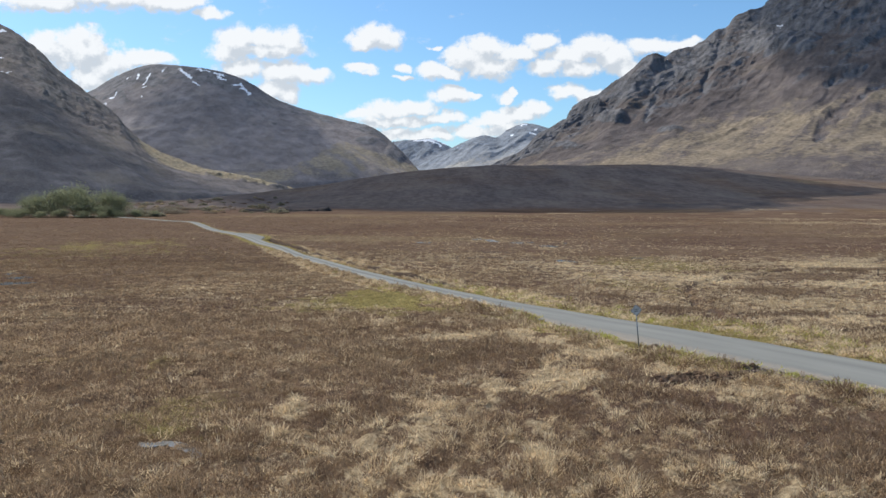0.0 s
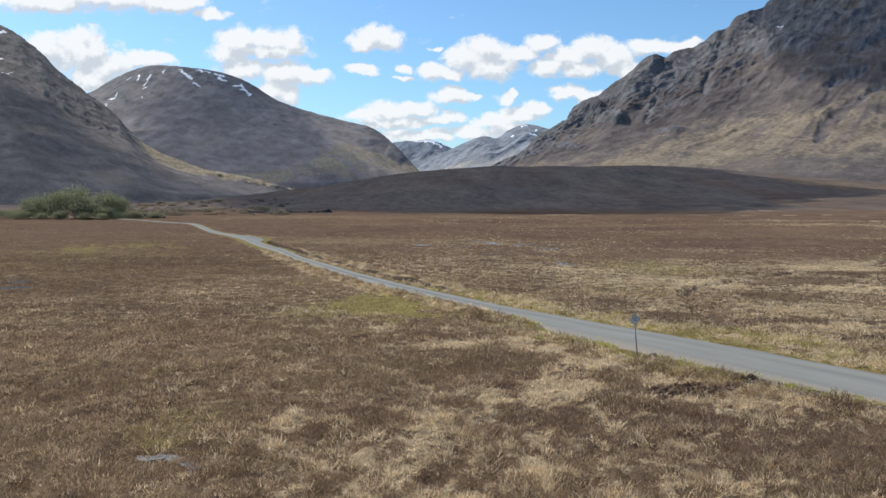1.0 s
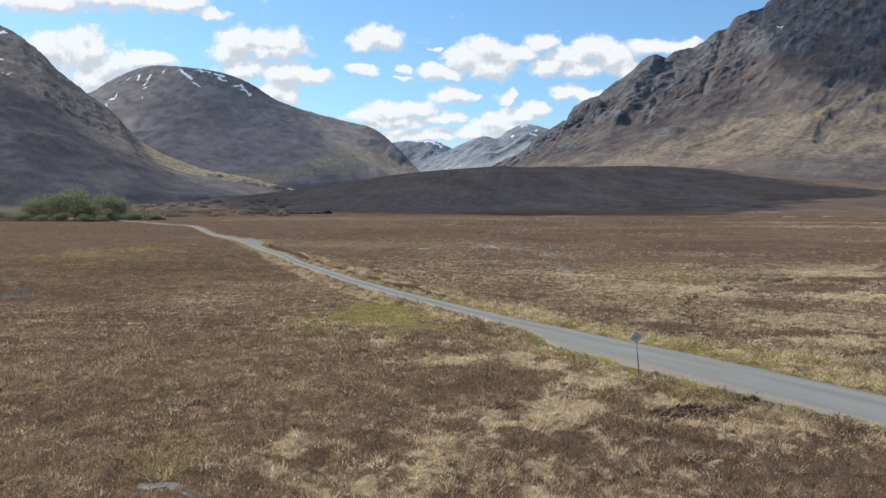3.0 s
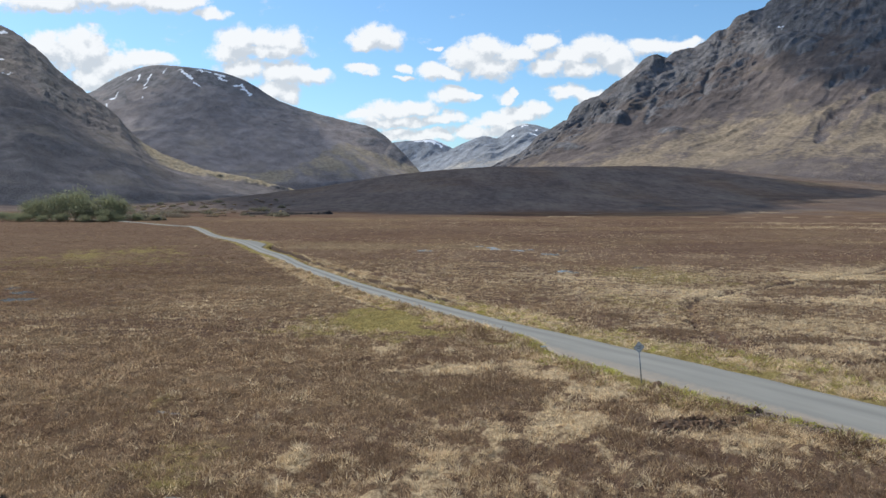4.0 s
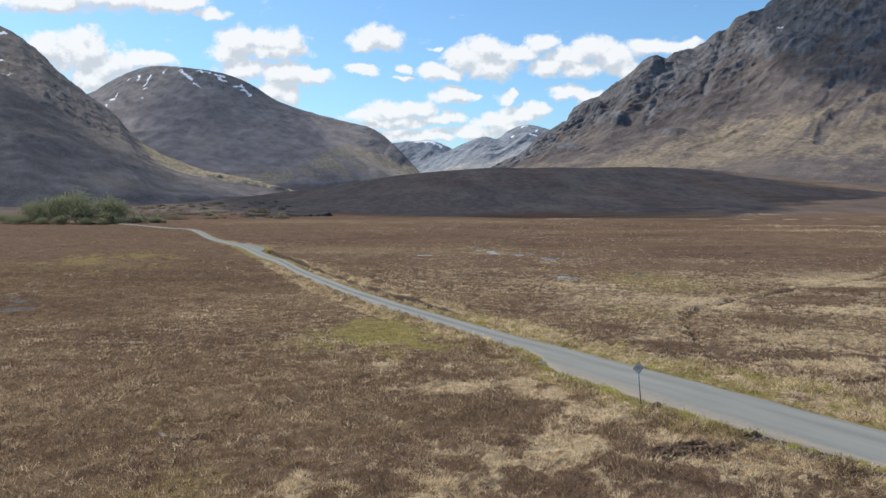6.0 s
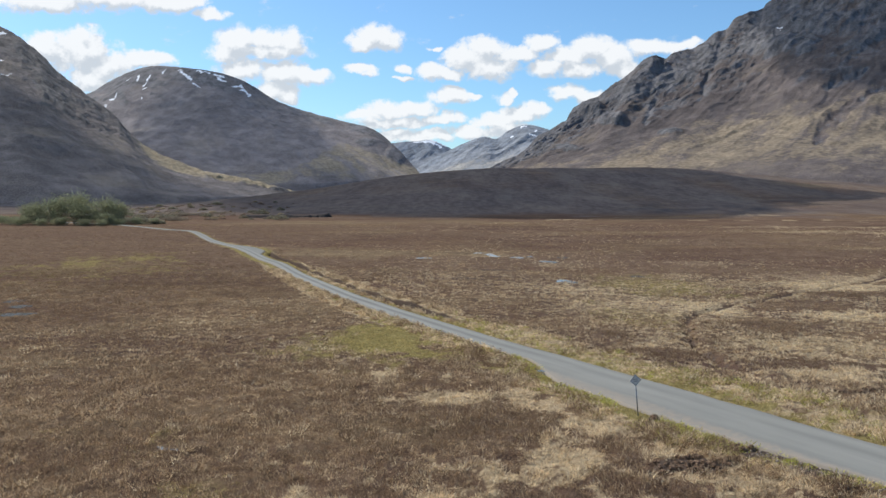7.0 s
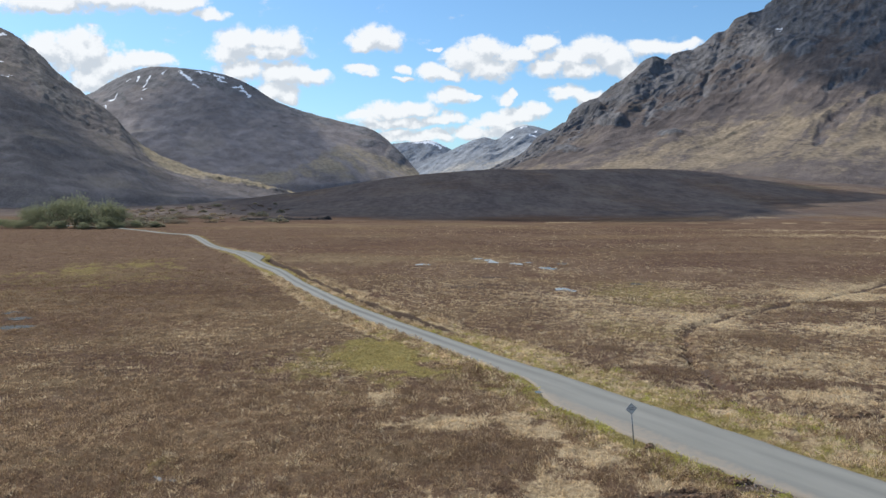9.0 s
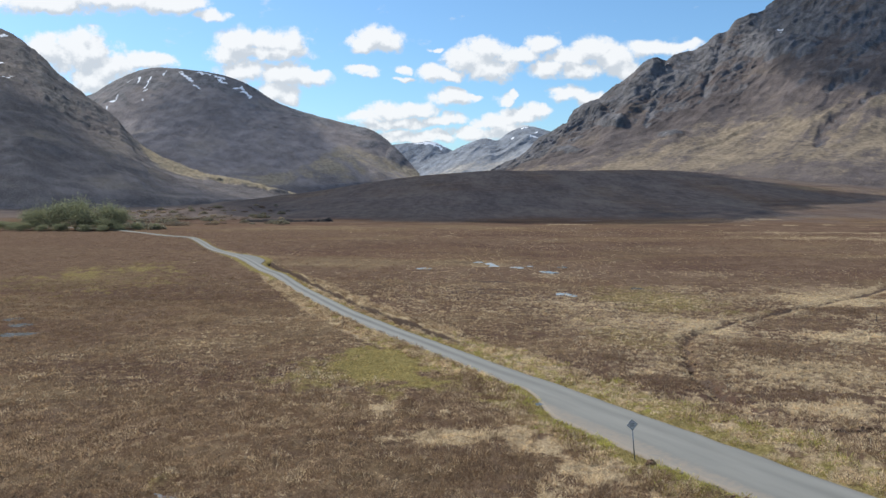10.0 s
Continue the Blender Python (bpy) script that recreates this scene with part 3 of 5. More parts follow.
STRAW_ROADSIDE = [(12.6, 29.2, 1.4, 1.7, 0.42), (14.0, 26.9, 1.8, 1.0, 0.36), (9.6, 21.4, 0.7, 1.1, 0.3), (9.3, 27.6, 0.7, 1.3, 0.3), (10.6, 33.7, 0.9, 1.0, 0.55),
                  (-1.8, 22.1, 0.5, 1.4, 0.25), (27.7, 50.7, 3.2, 3.0, 0.6), (20.4, 54.6, 1.7, 2.0, 0.4), (33.3, 66.6, 7.5, 7.0, 0.24), (35.6, 97.0, 3.0, 9.0, 0.28),
                  (48.9, 91.1, 6.5, 4.5, 0.34), (71.6, 134.8, 10.0, 14.0, 0.4), (20.1, 69.6, 3.0, 3.0, 0.3), (79.9, 157.7, 15.0, 9.0, 0.25)]
STRAW_LEFT = [(-39.1, 74.8, 3.4, 4.0, 0.36), (-33.3, 64.5, 5.6, 4.6, 0.28), (-28.7, 53.8, 3.4, 3.6, 0.30), (-26.7, 73.8, 6.0, 8.0, 0.18), (-28.3, 49.5, 1.2, 0.9, 0.3),
              (-14.5, 51.1, 0.7, 1.2, 0.4), (-9.4, 50.6, 1.2, 1.2, 0.3), (-68.3, 138.8, 2.8, 8.0, 0.5), (-61.1, 106.5, 2.6, 5.0, 0.4), (-58.1, 110.7, 3.0, 4.0, 0.25),
              (-26.0, 84.0, 15.0, 4.0, 0.12)]
STRAW_FAR = [(75.0, 487.0, 45.0, 3.0, 0.8), (190.0, 468.0, 110.0, 2.2, 0.6), (330.0, 440.0, 120.0, 2.5, 0.5), (95.0, 190.0, 60.0, 18.0, 0.2), (-60.0, 240.0, 50.0, 14.0, 0.2),
             (60.0, 270.0, 60.0, 14.0, 0.25), (150.0, 330.0, 80.0, 14.0, 0.3), (-20.0, 330.0, 60.0, 10.0, 0.2), (-95.0, 345.0, 30.0, 12.0, 0.4), (230.0, 380.0, 70.0, 5.0, 0.4),
             (120.0, 400.0, 50.0, 4.0, 0.35), (-50.0, 235.0, 7.0, 9.0, 0.55), (-190.0, 380.0, 50.0, 8.0, 0.3), (260.0, 560.0, 60.0, 8.0, 0.4)]
MOSS_BEDS = [(-7.8, 68.5, 7.8, 15.0, 0.55), (-4.8, 68.0, 4.2, 6.0, 0.28), (-5.0, 78.0, 6.0, 9.0, 0.3), (1.9, 64.0, 4.6, 9.0, 0.45), (6.0, 54.4, 2.6, 4.5, 0.42), (24.2, 89.5, 6.6, 16.0, 0.4),
             (38.3, 135.3, 12.5, 26.0, 0.5), (-18.6, 38.0, 4.0, 1.7, 0.26), (-10.6, 29.6, 2.1, 4.0, 0.44), (-8.8, 26.4, 2.2, 0.8, 0.38), (-76.6, 158.0, 18.0, 40.0, 0.38), (-41.0, 152.0, 20.0, 32.0, 0.26),
             (-13.7, 35.4, 1.8, 3.0, 0.32), (19.0, 52.0, 4.0, 7.0, 0.2), (-110.0, 190.0, 40.0, 30.0, 0.25)]
PEAT_BEDS = [(9.9, 31.9, 1.5, 0.9, 0.95), (11.3, 32.0, 1.6, 0.9, 1.0), (12.7, 32.3, 1.1, 0.35, 0.75), (11.2, 33.1, 0.7, 0.22, 0.8), (14.4, 32.8, 1.1, 0.6, 0.9), (15.9, 31.0, 1.3, 1.0, 0.8), (8.0, 139.0, 9.0, 1.3, 0.95),
             (14.0, 147.0, 5.0, 1.0, 0.9), (10.5, 160.5, 5.0, 2.2, 0.9), (24.6, 45.2, 3.2, 0.7, 0.75), (15.7, 31.1, 0.7, 0.8, 0.85), (-13.6, 36.4, 1.4, 0.7, 0.5), (-9.3, 25.3, 1.5, 0.7, 0.55),
             (-6.4, 24.2, 1.6, 0.5, 0.42)]
HEATH_NEAR = [(3.2, 36.6, 2.8, 3.8, 0.30), (-0.9, 53.0, 1.6, 5.0, 0.22), (-2.3, 28.5, 0.6, 1.2, 0.5), (3.2, 29.1, 0.6, 1.2, 0.7), (5.1, 28.3, 0.9, 1.5, 0.55),
              (2.0, 24.7, 0.5, 0.9, 0.5), (0.6, 24.3, 0.5, 0.9, 0.45), (-4.6, 27.7, 0.5, 0.8, 0.5), (8.6, 32.6, 0.7, 1.6, 0.65), (11.0, 36.6, 0.6, 1.6, 0.3),
              (8.9, 28.2, 1.5, 2.0, 0.42), (9.7, 24.9, 0.9, 1.1, 0.42), (13.4, 24.4, 1.3, 1.4, 0.5), (15.4, 28.6, 2.0, 1.0, 0.55), (14.5, 26.2, 0.5, 0.7, 0.6), (3.7, 22.6, 0.4, 0.8, 0.45),
              (-0.1, 23.1, 0.4, 0.8, 0.45), (-11.5, 26.1, 0.4, 0.7, 0.55)]
HEATH_BROAD = [(13.5, 24.0, 4.5, 5.5, 0.32), (-27.0, 50.0, 6.0, 6.0, 0.25), (-43.4, 83.4, 7.0, 5.0, 0.4), (-43.6, 106.8, 7.0, 9.0, 0.5), (-19.0, 51.1, 11.0, 4.6, 0.2), (-18.3, 35.5, 1.8, 2.4, 0.28),
               (-3.6, 34.3, 2.3, 3.2, 0.22), (7.4, 27.9, 0.6, 1.3, 0.4), (-130.0, 275.0, 60.0, 34.0, 0.42), (-105.0, 206.0, 48.0, 20.0, 0.3), (-150.0, 350.0, 90.0, 40.0, 0.35), (-60.0, 180.0, 40.0, 12.0, 0.3), (-100.0, 170.0, 75.0, 90.0, 0.26), (-160.0, 300.0, 140.0, 150.0, 0.28), (-20.0, 74.0, 10.0, 4.0, 0.12)]
HEATH_RIGHT = [(36.1, 81.7, 4.6, 3.6, 0.7), (48.2, 98.8, 7.0, 5.6, 0.72), (62.6, 114.4, 7.0, 5.4, 0.72), (29.1, 56.1, 5.2, 2.4, 0.55), (17.6, 75.3, 1.9, 2.6, 0.5),
               (18.8, 62.0, 3.6, 3.4, 0.32), (109.7, 222.9, 26.0, 22.0, 0.4), (119.7, 291.7, 40.0, 26.0, 0.3), (9.3, 120.3, 11.3, 5.0, 0.2), (80.0, 112.0, 8.0, 3.0, 0.5)]
STRAW_BEDS = STRAW_NEAR + STRAW_ROADSIDE + STRAW_LEFT + STRAW_FAR
HEATH_BEDS = HEATH_NEAR + HEATH_BROAD + HEATH_RIGHT


def beds(x, y, table, ragged):
    total = np.zeros_like(x)
    for cx, cy, rx, ry, amount in table:
        d = np.hypot((x - cx) / rx, (y - cy) / ry) + ragged
        total = total + amount * (1 - ease(0.55, 1.25, d))
    return total


def plants(x, y):
    """How much straw, moss and bare peat there is at a place, each from 0 to 1."""
    x, y = np.asarray(x, float).ravel(), np.asarray(y, float).ravel()
    ragged = 1.2 * (fbm(x / 1.6, y / 1.6, 3, 21) - 0.5) + 0.9 * (fbm(x / 5, y / 7, 3, 20) - 0.5) * ease(40, 60, np.hypot(x, y))
    out, side, i = beyond_road(x, y)
    n = 0.5 + 1.5 * (0.5 * fbm(x / 11, y / 11, 3, 22) + 0.5 * fbm(x / 2.4, y / 2.4, 3, 23) - 0.5)
    wide = fbm(x / 60, y / 95, 3, 24) - 0.5
    r = np.hypot(x, y)
    near = 1 - ease(50, 110, r)
    tufted = ease(-9, 0, x) * (1 - ease(31, 40, y)) + 0.55 * ease(8, 22, x) * (1 - ease(90, 150, y))
    straw = 0.25 + 0.20 * ease(10, 26, x) * ease(38, 46, y) * (1 - ease(120, 190, y)) - 0.10 * ease(-25, -60, x) + 0.62 * (n - 0.5) * (0.4 + 0.6 * near) + 0.20 * np.clip(tufted, 0, 1) - 0.13 * ease(-6, -20, x) * near - 0.12 * ease(8, 13, x) * (1 - ease(24, 30, y))
    straw = straw + (0.35 + 0.5 * (1 - near)) * wide + 0.5 * (fbm(x / 16, y / 20, 3, 29) - 0.5) * (1 - near)
    straw = straw + (1.1 + 0.9 * np.clip(tufted, 0, 1)) * (fbm(x / 0.42, y / 0.5, 2, 28) - 0.5) * near
    straw = straw + beds(x, y, STRAW_BEDS, ragged) - beds(x, y, HEATH_BEDS, ragged)
    verge = (out > -1) * (1 - ease(1.5, np.where(side < 0, 6.5, 4.5), out + 2.4 * ragged))
    straw = straw + verge * np.where(side < 0, 0.75, 0.66) * (1 - 0.2 * ease(80, 160, y)) * (0.6 + 0.8 * fbm(x / 5, y / 5, 2, 33))
    straw = straw + 0.34 * (side > 0) * (out > 0) * (1 - ease(2.2, 4.6, out + 1.5 * ragged)) * ease(62, 84, y) * (1 - ease(190, 250, y))
    straw = straw + 0.40 * (side < 0) * np.exp(-((out - 4.0 + 1.2 * ragged) / 1.6) ** 2) * ease(48, 62, y) * (1 - ease(110, 160, y))
    straw = straw + 0.07 * ease(-22, -12, x) * (1 - ease(6, 10, x)) * ease(36, 44, y) * (1 - ease(70, 90, y))
    green = beds(x, y, MOSS_BEDS, ragged) + (out > -1) * (1 - ease(0.5, 2.4, out + ragged)) * 0.50 * (0.35 + fbm(x / 7, y / 7, 2, 25))
    strip = np.exp(-((out - 0.75 + 0.9 * ragged) / 1.0) ** 2) * (side > 0) * ease(30.5, 33, y) * (1 - ease(56, 68, y))
    green = green + 2.0 * strip * (0.35 + 1.1 * fbm(x / 1.6, y / 1.6, 2, 34))
    green = green + (side < 0) * (out > 0) * (1 - ease(2.5, 8, out + 2 * ragged)) * 0.72 * ease(0.34, 0.60, 0.75 * fbm(x / 0.8, y / 0.8, 2, 26) + 0.25 * fbm(x / 4, y / 4, 2, 36)) * (1 - 0.6 * ease(60, 100, y))
    green = green + (out > 0) * (1 - ease(1.2, 2.6, out + ragged)) * 0.62 * ease(70, 90, y) * (1 - ease(210, 260, y))
    _, ds = from_line(x, y, STREAM, 12)
    bare = beds(x, y, PEAT_BEDS, ragged) + np.exp(-((ds + 0.9 * ragged) / (0.40 + 0.3 * (1 - ease(56, 74, y)) + 0.005 * np.clip(y - 75, 0, 80))) ** 2) * np.maximum((1 - ease(70, 90, y)) * (0.1 + 1.5 * fbm(x / 0.7, y / 0.7, 2, 37)), 0.55 + 0.45 * ease(0.3, 0.55, fbm(x / 5, y / 5, 2, 27) + 0.15) - 0.5 * (1 - ease(60, 74, y)))
    straw = straw + 0.3 * np.exp(-((ds - 1.9 + ragged) / 1.0) ** 2) * ease(75, 100, y)
    bare = bare + 1.5 * np.exp(-((out - 2.25 + 0.15 * ragged) / 0.45) ** 2) * (side < 0) * ditch_reach(y)
    bare = bare + 0.95 * np.exp(-((out - 0.2 + 0.4 * ragged) / 0.5) ** 2) * (side > 0) * ease(28.5, 30.2, y) * (1 - ease(33.0, 34.2, y))
    return np.clip(straw, 0, 1), np.clip(green, 0, 1), np.clip(bare, 0, 1)


def heath(x, y):
    """How much old dark heather there is: in beds on the plain, and in belts over the moraine, thinner where it is
    sunlit.
    """
    x, y = np.asarray(x, float).ravel(), np.asarray(y, float).ravel()
    ragged = 1.1 * (fbm(x / 2.6, y / 2.2, 3, 41) - 0.5)
    patches = 1.5 * beds(x, y, HEATH_BEDS, ragged)
    belts = fbm(x / 34, y / 26, 4, 42)
    patches = patches + 0.75 * ease(0.45, 0.62, belts) * ease(95, 160, y)
    moraine = ease(500, 620, y + 60 * (fbm(x / 90, y / 60, 3, 43) - 0.5) - 0.1 * np.abs(np.minimum(x, 0)))
    belt = fbm(x / 70, y / 190, 5, 44)
    # Dark belts thin out on the sunlit right, so shade is partly coloured in.
    return np.clip(patches * (1 - moraine) + moraine * (0.80 + 0.8 * (belt - 0.5)) * (1 - 0.25 * ease(220, 420, x)), 0, 1)


def build_ground():
    """One sheet, finer where the moor lies open ahead, out to the horizon."""
    ahead_a = np.radians(np.linspace(-36, 36, 520))
    around_a = np.radians(np.linspace(36, 324, 110)[1:-1])
    angles = np.r_[ahead_a, around_a]
    radii = [0.0] + [0.4 * k for k in range(1, 32)]
    while radii[-1] < 4930:
        r = radii[-1]
        radii.append(r * (1.0105 if r < 230 else 1.022))
    radii = np.array(radii)
    rr, aa = np.meshgrid(radii, angles, indexing="ij")
    x, y = (rr * np.sin(aa)).ravel(), (rr * np.cos(aa)).ravel()
    out, side, _ = beyond_road(x, y)
    under = (side < 0) * ease(60, 74, y) * (1 - ease(213, 222, y)) * (ease(0.5, 1.4, out) - ease(4.2, 5.2, out))
    z = land(x, y) - 0.8 * under                          # the ditch lies on it as a sheet of its own
    straw, green, bare = plants(x, y)
    me = mesh_of("ground", np.stack([x, y, z], 1), grid_faces(len(radii), len(angles), True)[:, ::-1], MOOR,
                 floats={"straw": straw, "green": green, "bare": bare, "heath": heath(x, y), "upland": ease(470, 620, y)})
    return tagged(new("ground", me), "open brown moorland of heather and bleached grass", "ground", kind="structure")


build_ground()


def build_ditch():
    """The ditch and its torn far bank, a finer sheet that dips into the ground at both sides."""
    i = np.nonzero((ROAD[:, 1] > 60) & (ROAD[:, 1] < 224))[0]
    i = np.linspace(i[0], i[-1], 760)
    road, left = (np.stack([np.interp(i, np.arange(len(ROAD)), a[:, k]) for k in (0, 1)], 1) for a in (ROAD, ROAD_LEFT))
    outs = np.r_[0.45, np.linspace(0.7, 4.9, 26), 5.25]
    reach = right_width(road[:, 1])[:, None] + outs[None]
    x, y = road[:, :1] - left[:, :1] * reach, road[:, 1:] - left[:, 1:] * reach
    sway = 0.28 * (fbm(x / 2.2, y / 2.2, 2, 16) - 0.5) * ease(0.8, 1.6, outs)[None]
    x, y = x - left[:, :1] * sway, y - left[:, 1:] * sway
    z = land(x.ravel(), y.ravel()).reshape(x.shape) + 0.03
    z[:, 0] -= 0.35
    z[:, -1] -= 0.45
    straw, green, bare = plants(x, y)
    me = mesh_of("ditch", np.stack([x, y, z], -1).reshape(-1, 3), grid_faces(len(i), len(outs)), MOOR,
                 floats={"straw": straw, "green": green, "bare": bare, "heath": heath(x, y), "upland": np.zeros(x.size)})
    return tagged(new("ditch", me), "narrow peaty ditch with a torn heathery bank beside the road", "ditch", kind="structure")


build_ditch()


def build_road():
    cols = 17
    f = np.linspace(-1, 1, cols)
    lw, rw = left_width(ROAD[:, 1]), right_width(ROAD[:, 1])
    n = np.arange(len(ROAD))
    wobble_l = 0.42 * (fbm(n / 2.2, n * 0 + 1.5, 3, 31) - 0.5)
    wobble_r = 0.34 * (fbm(n / 2.2, n * 0 + 7.5, 3, 32) - 0.5)
    across = np.where(f[None] > 0, f[None] * (lw + wobble_l)[:, None], f[None] * (rw + wobble_r)[:, None])
    xy = ROAD[:, None, :] + ROAD_LEFT[:, None, :] * across[..., None]
    z = ROAD_Z[:, None] + 0.05 * (1 - (across / 1.6) ** 2).clip(-0.6, 1) + 0 * across
    along = np.r_[0, np.cumsum(np.linalg.norm(np.diff(ROAD, axis=0), axis=1))]
    edge = (np.abs(f)[None] ** 7) + 0 * across
    edge = np.maximum(edge, 0.78 * ease(1.5, 2.8, across))
    top = np.concatenate([xy, z[..., None]], -1)
    skirt_r, skirt_l = top[:, :1].copy(), top[:, -1:].copy()
    skirt_r[..., 2] -= 0.35
    skirt_l[..., 2] -= 0.35
    verts = np.concatenate([skirt_r, top, skirt_l], 1)
    pad = lambda a: np.concatenate([a[:, :1], a, a[:, -1:]], 1).ravel()
    me = mesh_of("road", verts.reshape(-1, 3), grid_faces(len(ROAD), cols + 2)[:, ::-1], ASPHALT,
                 floats={"across": pad(across), "edge": pad(edge), "along": np.repeat(along, cols + 2)})
    return tagged(new("road", me), "narrow grey single-track asphalt road with a passing place", "road", kind="structure")


build_road()


# ---------------- mountains ----------------
def from_stretch(x, z, x0, z0, x1, z1):
    """The distance from a straight stretch."""
    dx, dz = x1 - x0, z1 - z0
    t = np.clip(((x - x0) * dx + (z - z0) * dz) / (dx * dx + dz * dz + 1e-6), 0, 1)
    return np.hypot(x - x0 - t * dx, z - z0 - t * dz)


def mountain(name, label, crest, foot, cols, rows, mat, seed, power=1.3, crag=20.0, gully=18.0, rough=5.0, wave=120.0, back=900.0,
             rock_from=0.55, grass_band=(0.0, 0.35), rock_all=0.0, grass_all=0.0, snow=(), sink=25.0, side=1.0, lit_crest_top=0.0, grass_line=(), knolls=(), clefts=()):
    """A mountain lofted from its foot over its crest and down behind, worn by gullies and crags.
    In front elevation (x, z): grass_line, the upper limit of the grass; knolls (x, z, half width, half height, proud by);
    clefts and snow (from x, z, to x, z, half width)."""
    c, f = spline(crest, cols), spline(foot, cols)
    v = np.r_[-0.06, np.linspace(0, 1, rows - 26), np.linspace(1, 1.6, 26)[1:]]
    vv, cc = np.meshgrid(v, np.arange(cols), indexing="ij")
    front = np.clip(vv, None, 1)
    base = f[cc] + (c[cc] - f[cc]) * front[..., None]
    rise = np.sign(front) * np.abs(front) ** power
    z = f[cc, 2] - sink * (1 - ease(0, 0.12, front)) + (c[cc, 2] - f[cc, 2]) * rise
    outward = c[:, :2] - f[:, :2]
    outward = outward / np.linalg.norm(outward, axis=1)[:, None]
    beyond = np.clip(vv - 1, 0, None)
    x = base[..., 0] + outward[cc, 0] * beyond * back
    y = base[..., 1] + outward[cc, 1] * beyond * back
    z = z - beyond * back * 0.75 * ease(0, 0.25, beyond) - beyond * back * 0.12
    s = np.r_[0, np.cumsum(np.linalg.norm(np.diff(c[:, :2], axis=0), axis=1))][cc]
    run = np.linalg.norm(c - f, axis=1)[cc] * vv
    env = ease(0.02, 0.35, vv) * (0.14 + 0.86 * (1 - ease(0.66, 0.99, front))) + 0.8 * ease(0.02, 0.2, beyond)
    warp = 0.9 * fbm(x / (2.2 * wave), y / (2.2 * wave) + 9, 3, seed)
    la, lb = 0.75 * side * x + 0.66 * y, 0.75 * y - 0.66 * side * x
    g = ridged(la / (3.2 * wave) + warp, lb / wave + warp, 5, seed + 1, 0.55)
    n = fbm(x / (wave * 1.3), y / (wave * 1.3), 6, seed + 2, 0.55)
    k = ridged(la / (0.95 * wave) + 0.8 * warp, lb / (0.42 * wave), 6, seed + 3, 0.64)
    stony = ease(rock_from - 0.15, rock_from + 0.25, front + 0.5 * (n - 0.5)) * (1 - rock_all) + rock_all
    swell = env * (gully * (g - 0.5) * 2 + 1.2 * gully * (n - 0.5) + crag * stony * (k - 0.42) * 1.5)
    swell = swell + rough * (ridged(la / 75, lb / 42, 5, seed + 4, 0.64) - 0.5) * 2 * ease(0.1, 0.6, vv) * (0.35 + 0.65 * stony)
    for kx, kz, krx, krz, proud in knolls:
        d = np.hypot((x - kx) / krx, (z - kz) / krz) + 0.7 * (k - 0.45)
        lump = 1 - ease(0.45, 1.0, d)
        swell = swell + proud * lump * (1 - 0.75 * ease(0.93, 1.0, front))
        stony = np.maximum(stony, 1.25 * lump)
    cleft_rock = np.zeros_like(z)
    for x0, z0, x1, z1, half in clefts:
        d = from_stretch(x + 9 * (n - 0.5), z + 26 * (k - 0.45), x0, z0, x1, z1)
        swell = swell - 1.3 * half * np.exp(-(d / half) ** 2)
        cleft_rock = np.maximum(cleft_rock, np.exp(-(d / (1.2 * half)) ** 2))
    x = x - 0.55 * outward[cc, 0] * swell * (1 - ease(0.9, 1.0, front))
    y = y - 0.55 * outward[cc, 1] * swell * (1 - ease(0.9, 1.0, front))
    z = z + 0.8 * swell
    verts = np.stack([x, y, z], -1)
    steep = np.abs(np.gradient(z, axis=0)) / (np.hypot(np.gradient(x, axis=0), np.gradient(y, axis=0)) + 1e-3)
    lie = fbm(la / 260 + 5, lb / 60, 5, seed + 6, 0.62)
    rock = np.clip(stony * 0.62 + 0.5 * (steep - 0.6) + 0.5 * (k - 0.5) + 0.8 * (lie - 0.5) + 0.5 * cleft_rock, 0, 1)
    lo, hi = grass_band
    grass = np.clip(ease(lo - 0.05, lo + 0.05, front) * (1 - ease(hi - 0.12, hi + 0.12, front + 0.5 * (lie - 0.5) + 0.2 * (n - 0.5))) * (0.55 + 1.6 * (lie - 0.5)) + grass_all * (0.4 + 2.4 * (lie - 0.3)), 0, 1)
    if grass_line:
        limit = np.interp(x, *zip(*grass_line))
        grass = (1 - ease(-0.10, 0.16, z / limit - 1 + 0.55 * (lie - 0.5) + 0.45 * (n - 0.5))) * (0.62 + 1.1 * (lie - 0.5)) * (1 - cleft_rock) * (0.35 + 0.65 * ease(0.2, 0.6, z / limit))
    contour = 0.5 + 0.75 * (fbm(s / 150 + warp, run / 34, 5, seed + 23, 0.62) - 0.5) + 0.55 * (fbm(s / 34 + warp, run / 40, 4, seed + 24) - 0.5)
    grain = fbm(la / 170 + warp, lb / 15, 5, seed + 21, 0.62) + 0.6 * (fbm(la / 60, lb / 40, 4, seed + 22) - 0.5)
    fall = fbm(s / 13 + 0.6 * warp, run / 120, 5, seed + 25, 0.6)
    grain = 0.6 * grain + 0.4 * fall
    grain = grain + (contour - grain) * np.clip(1.6 * grass, 0, 1)
    # Pale grass along the lower crest paints the sunlit band into the colour.
    if lit_crest_top:
        grass = np.maximum(grass, ease(0.55, 0.85, front + 0.4 * (lie - 0.5)) * (1 - ease(0.6 * lit_crest_top, lit_crest_top, c[cc, 2])))
    white = np.zeros_like(z)
    torn = 2.2 * (fbm(x / 16, z / 13, 4, seed + 11, 0.65) - 0.5)
    for x0, z0, x1, z1, half in snow:
        d = from_stretch(x + 10 * torn, z + 6 * torn, x0, z0, x1, z1) / (0.68 * half)
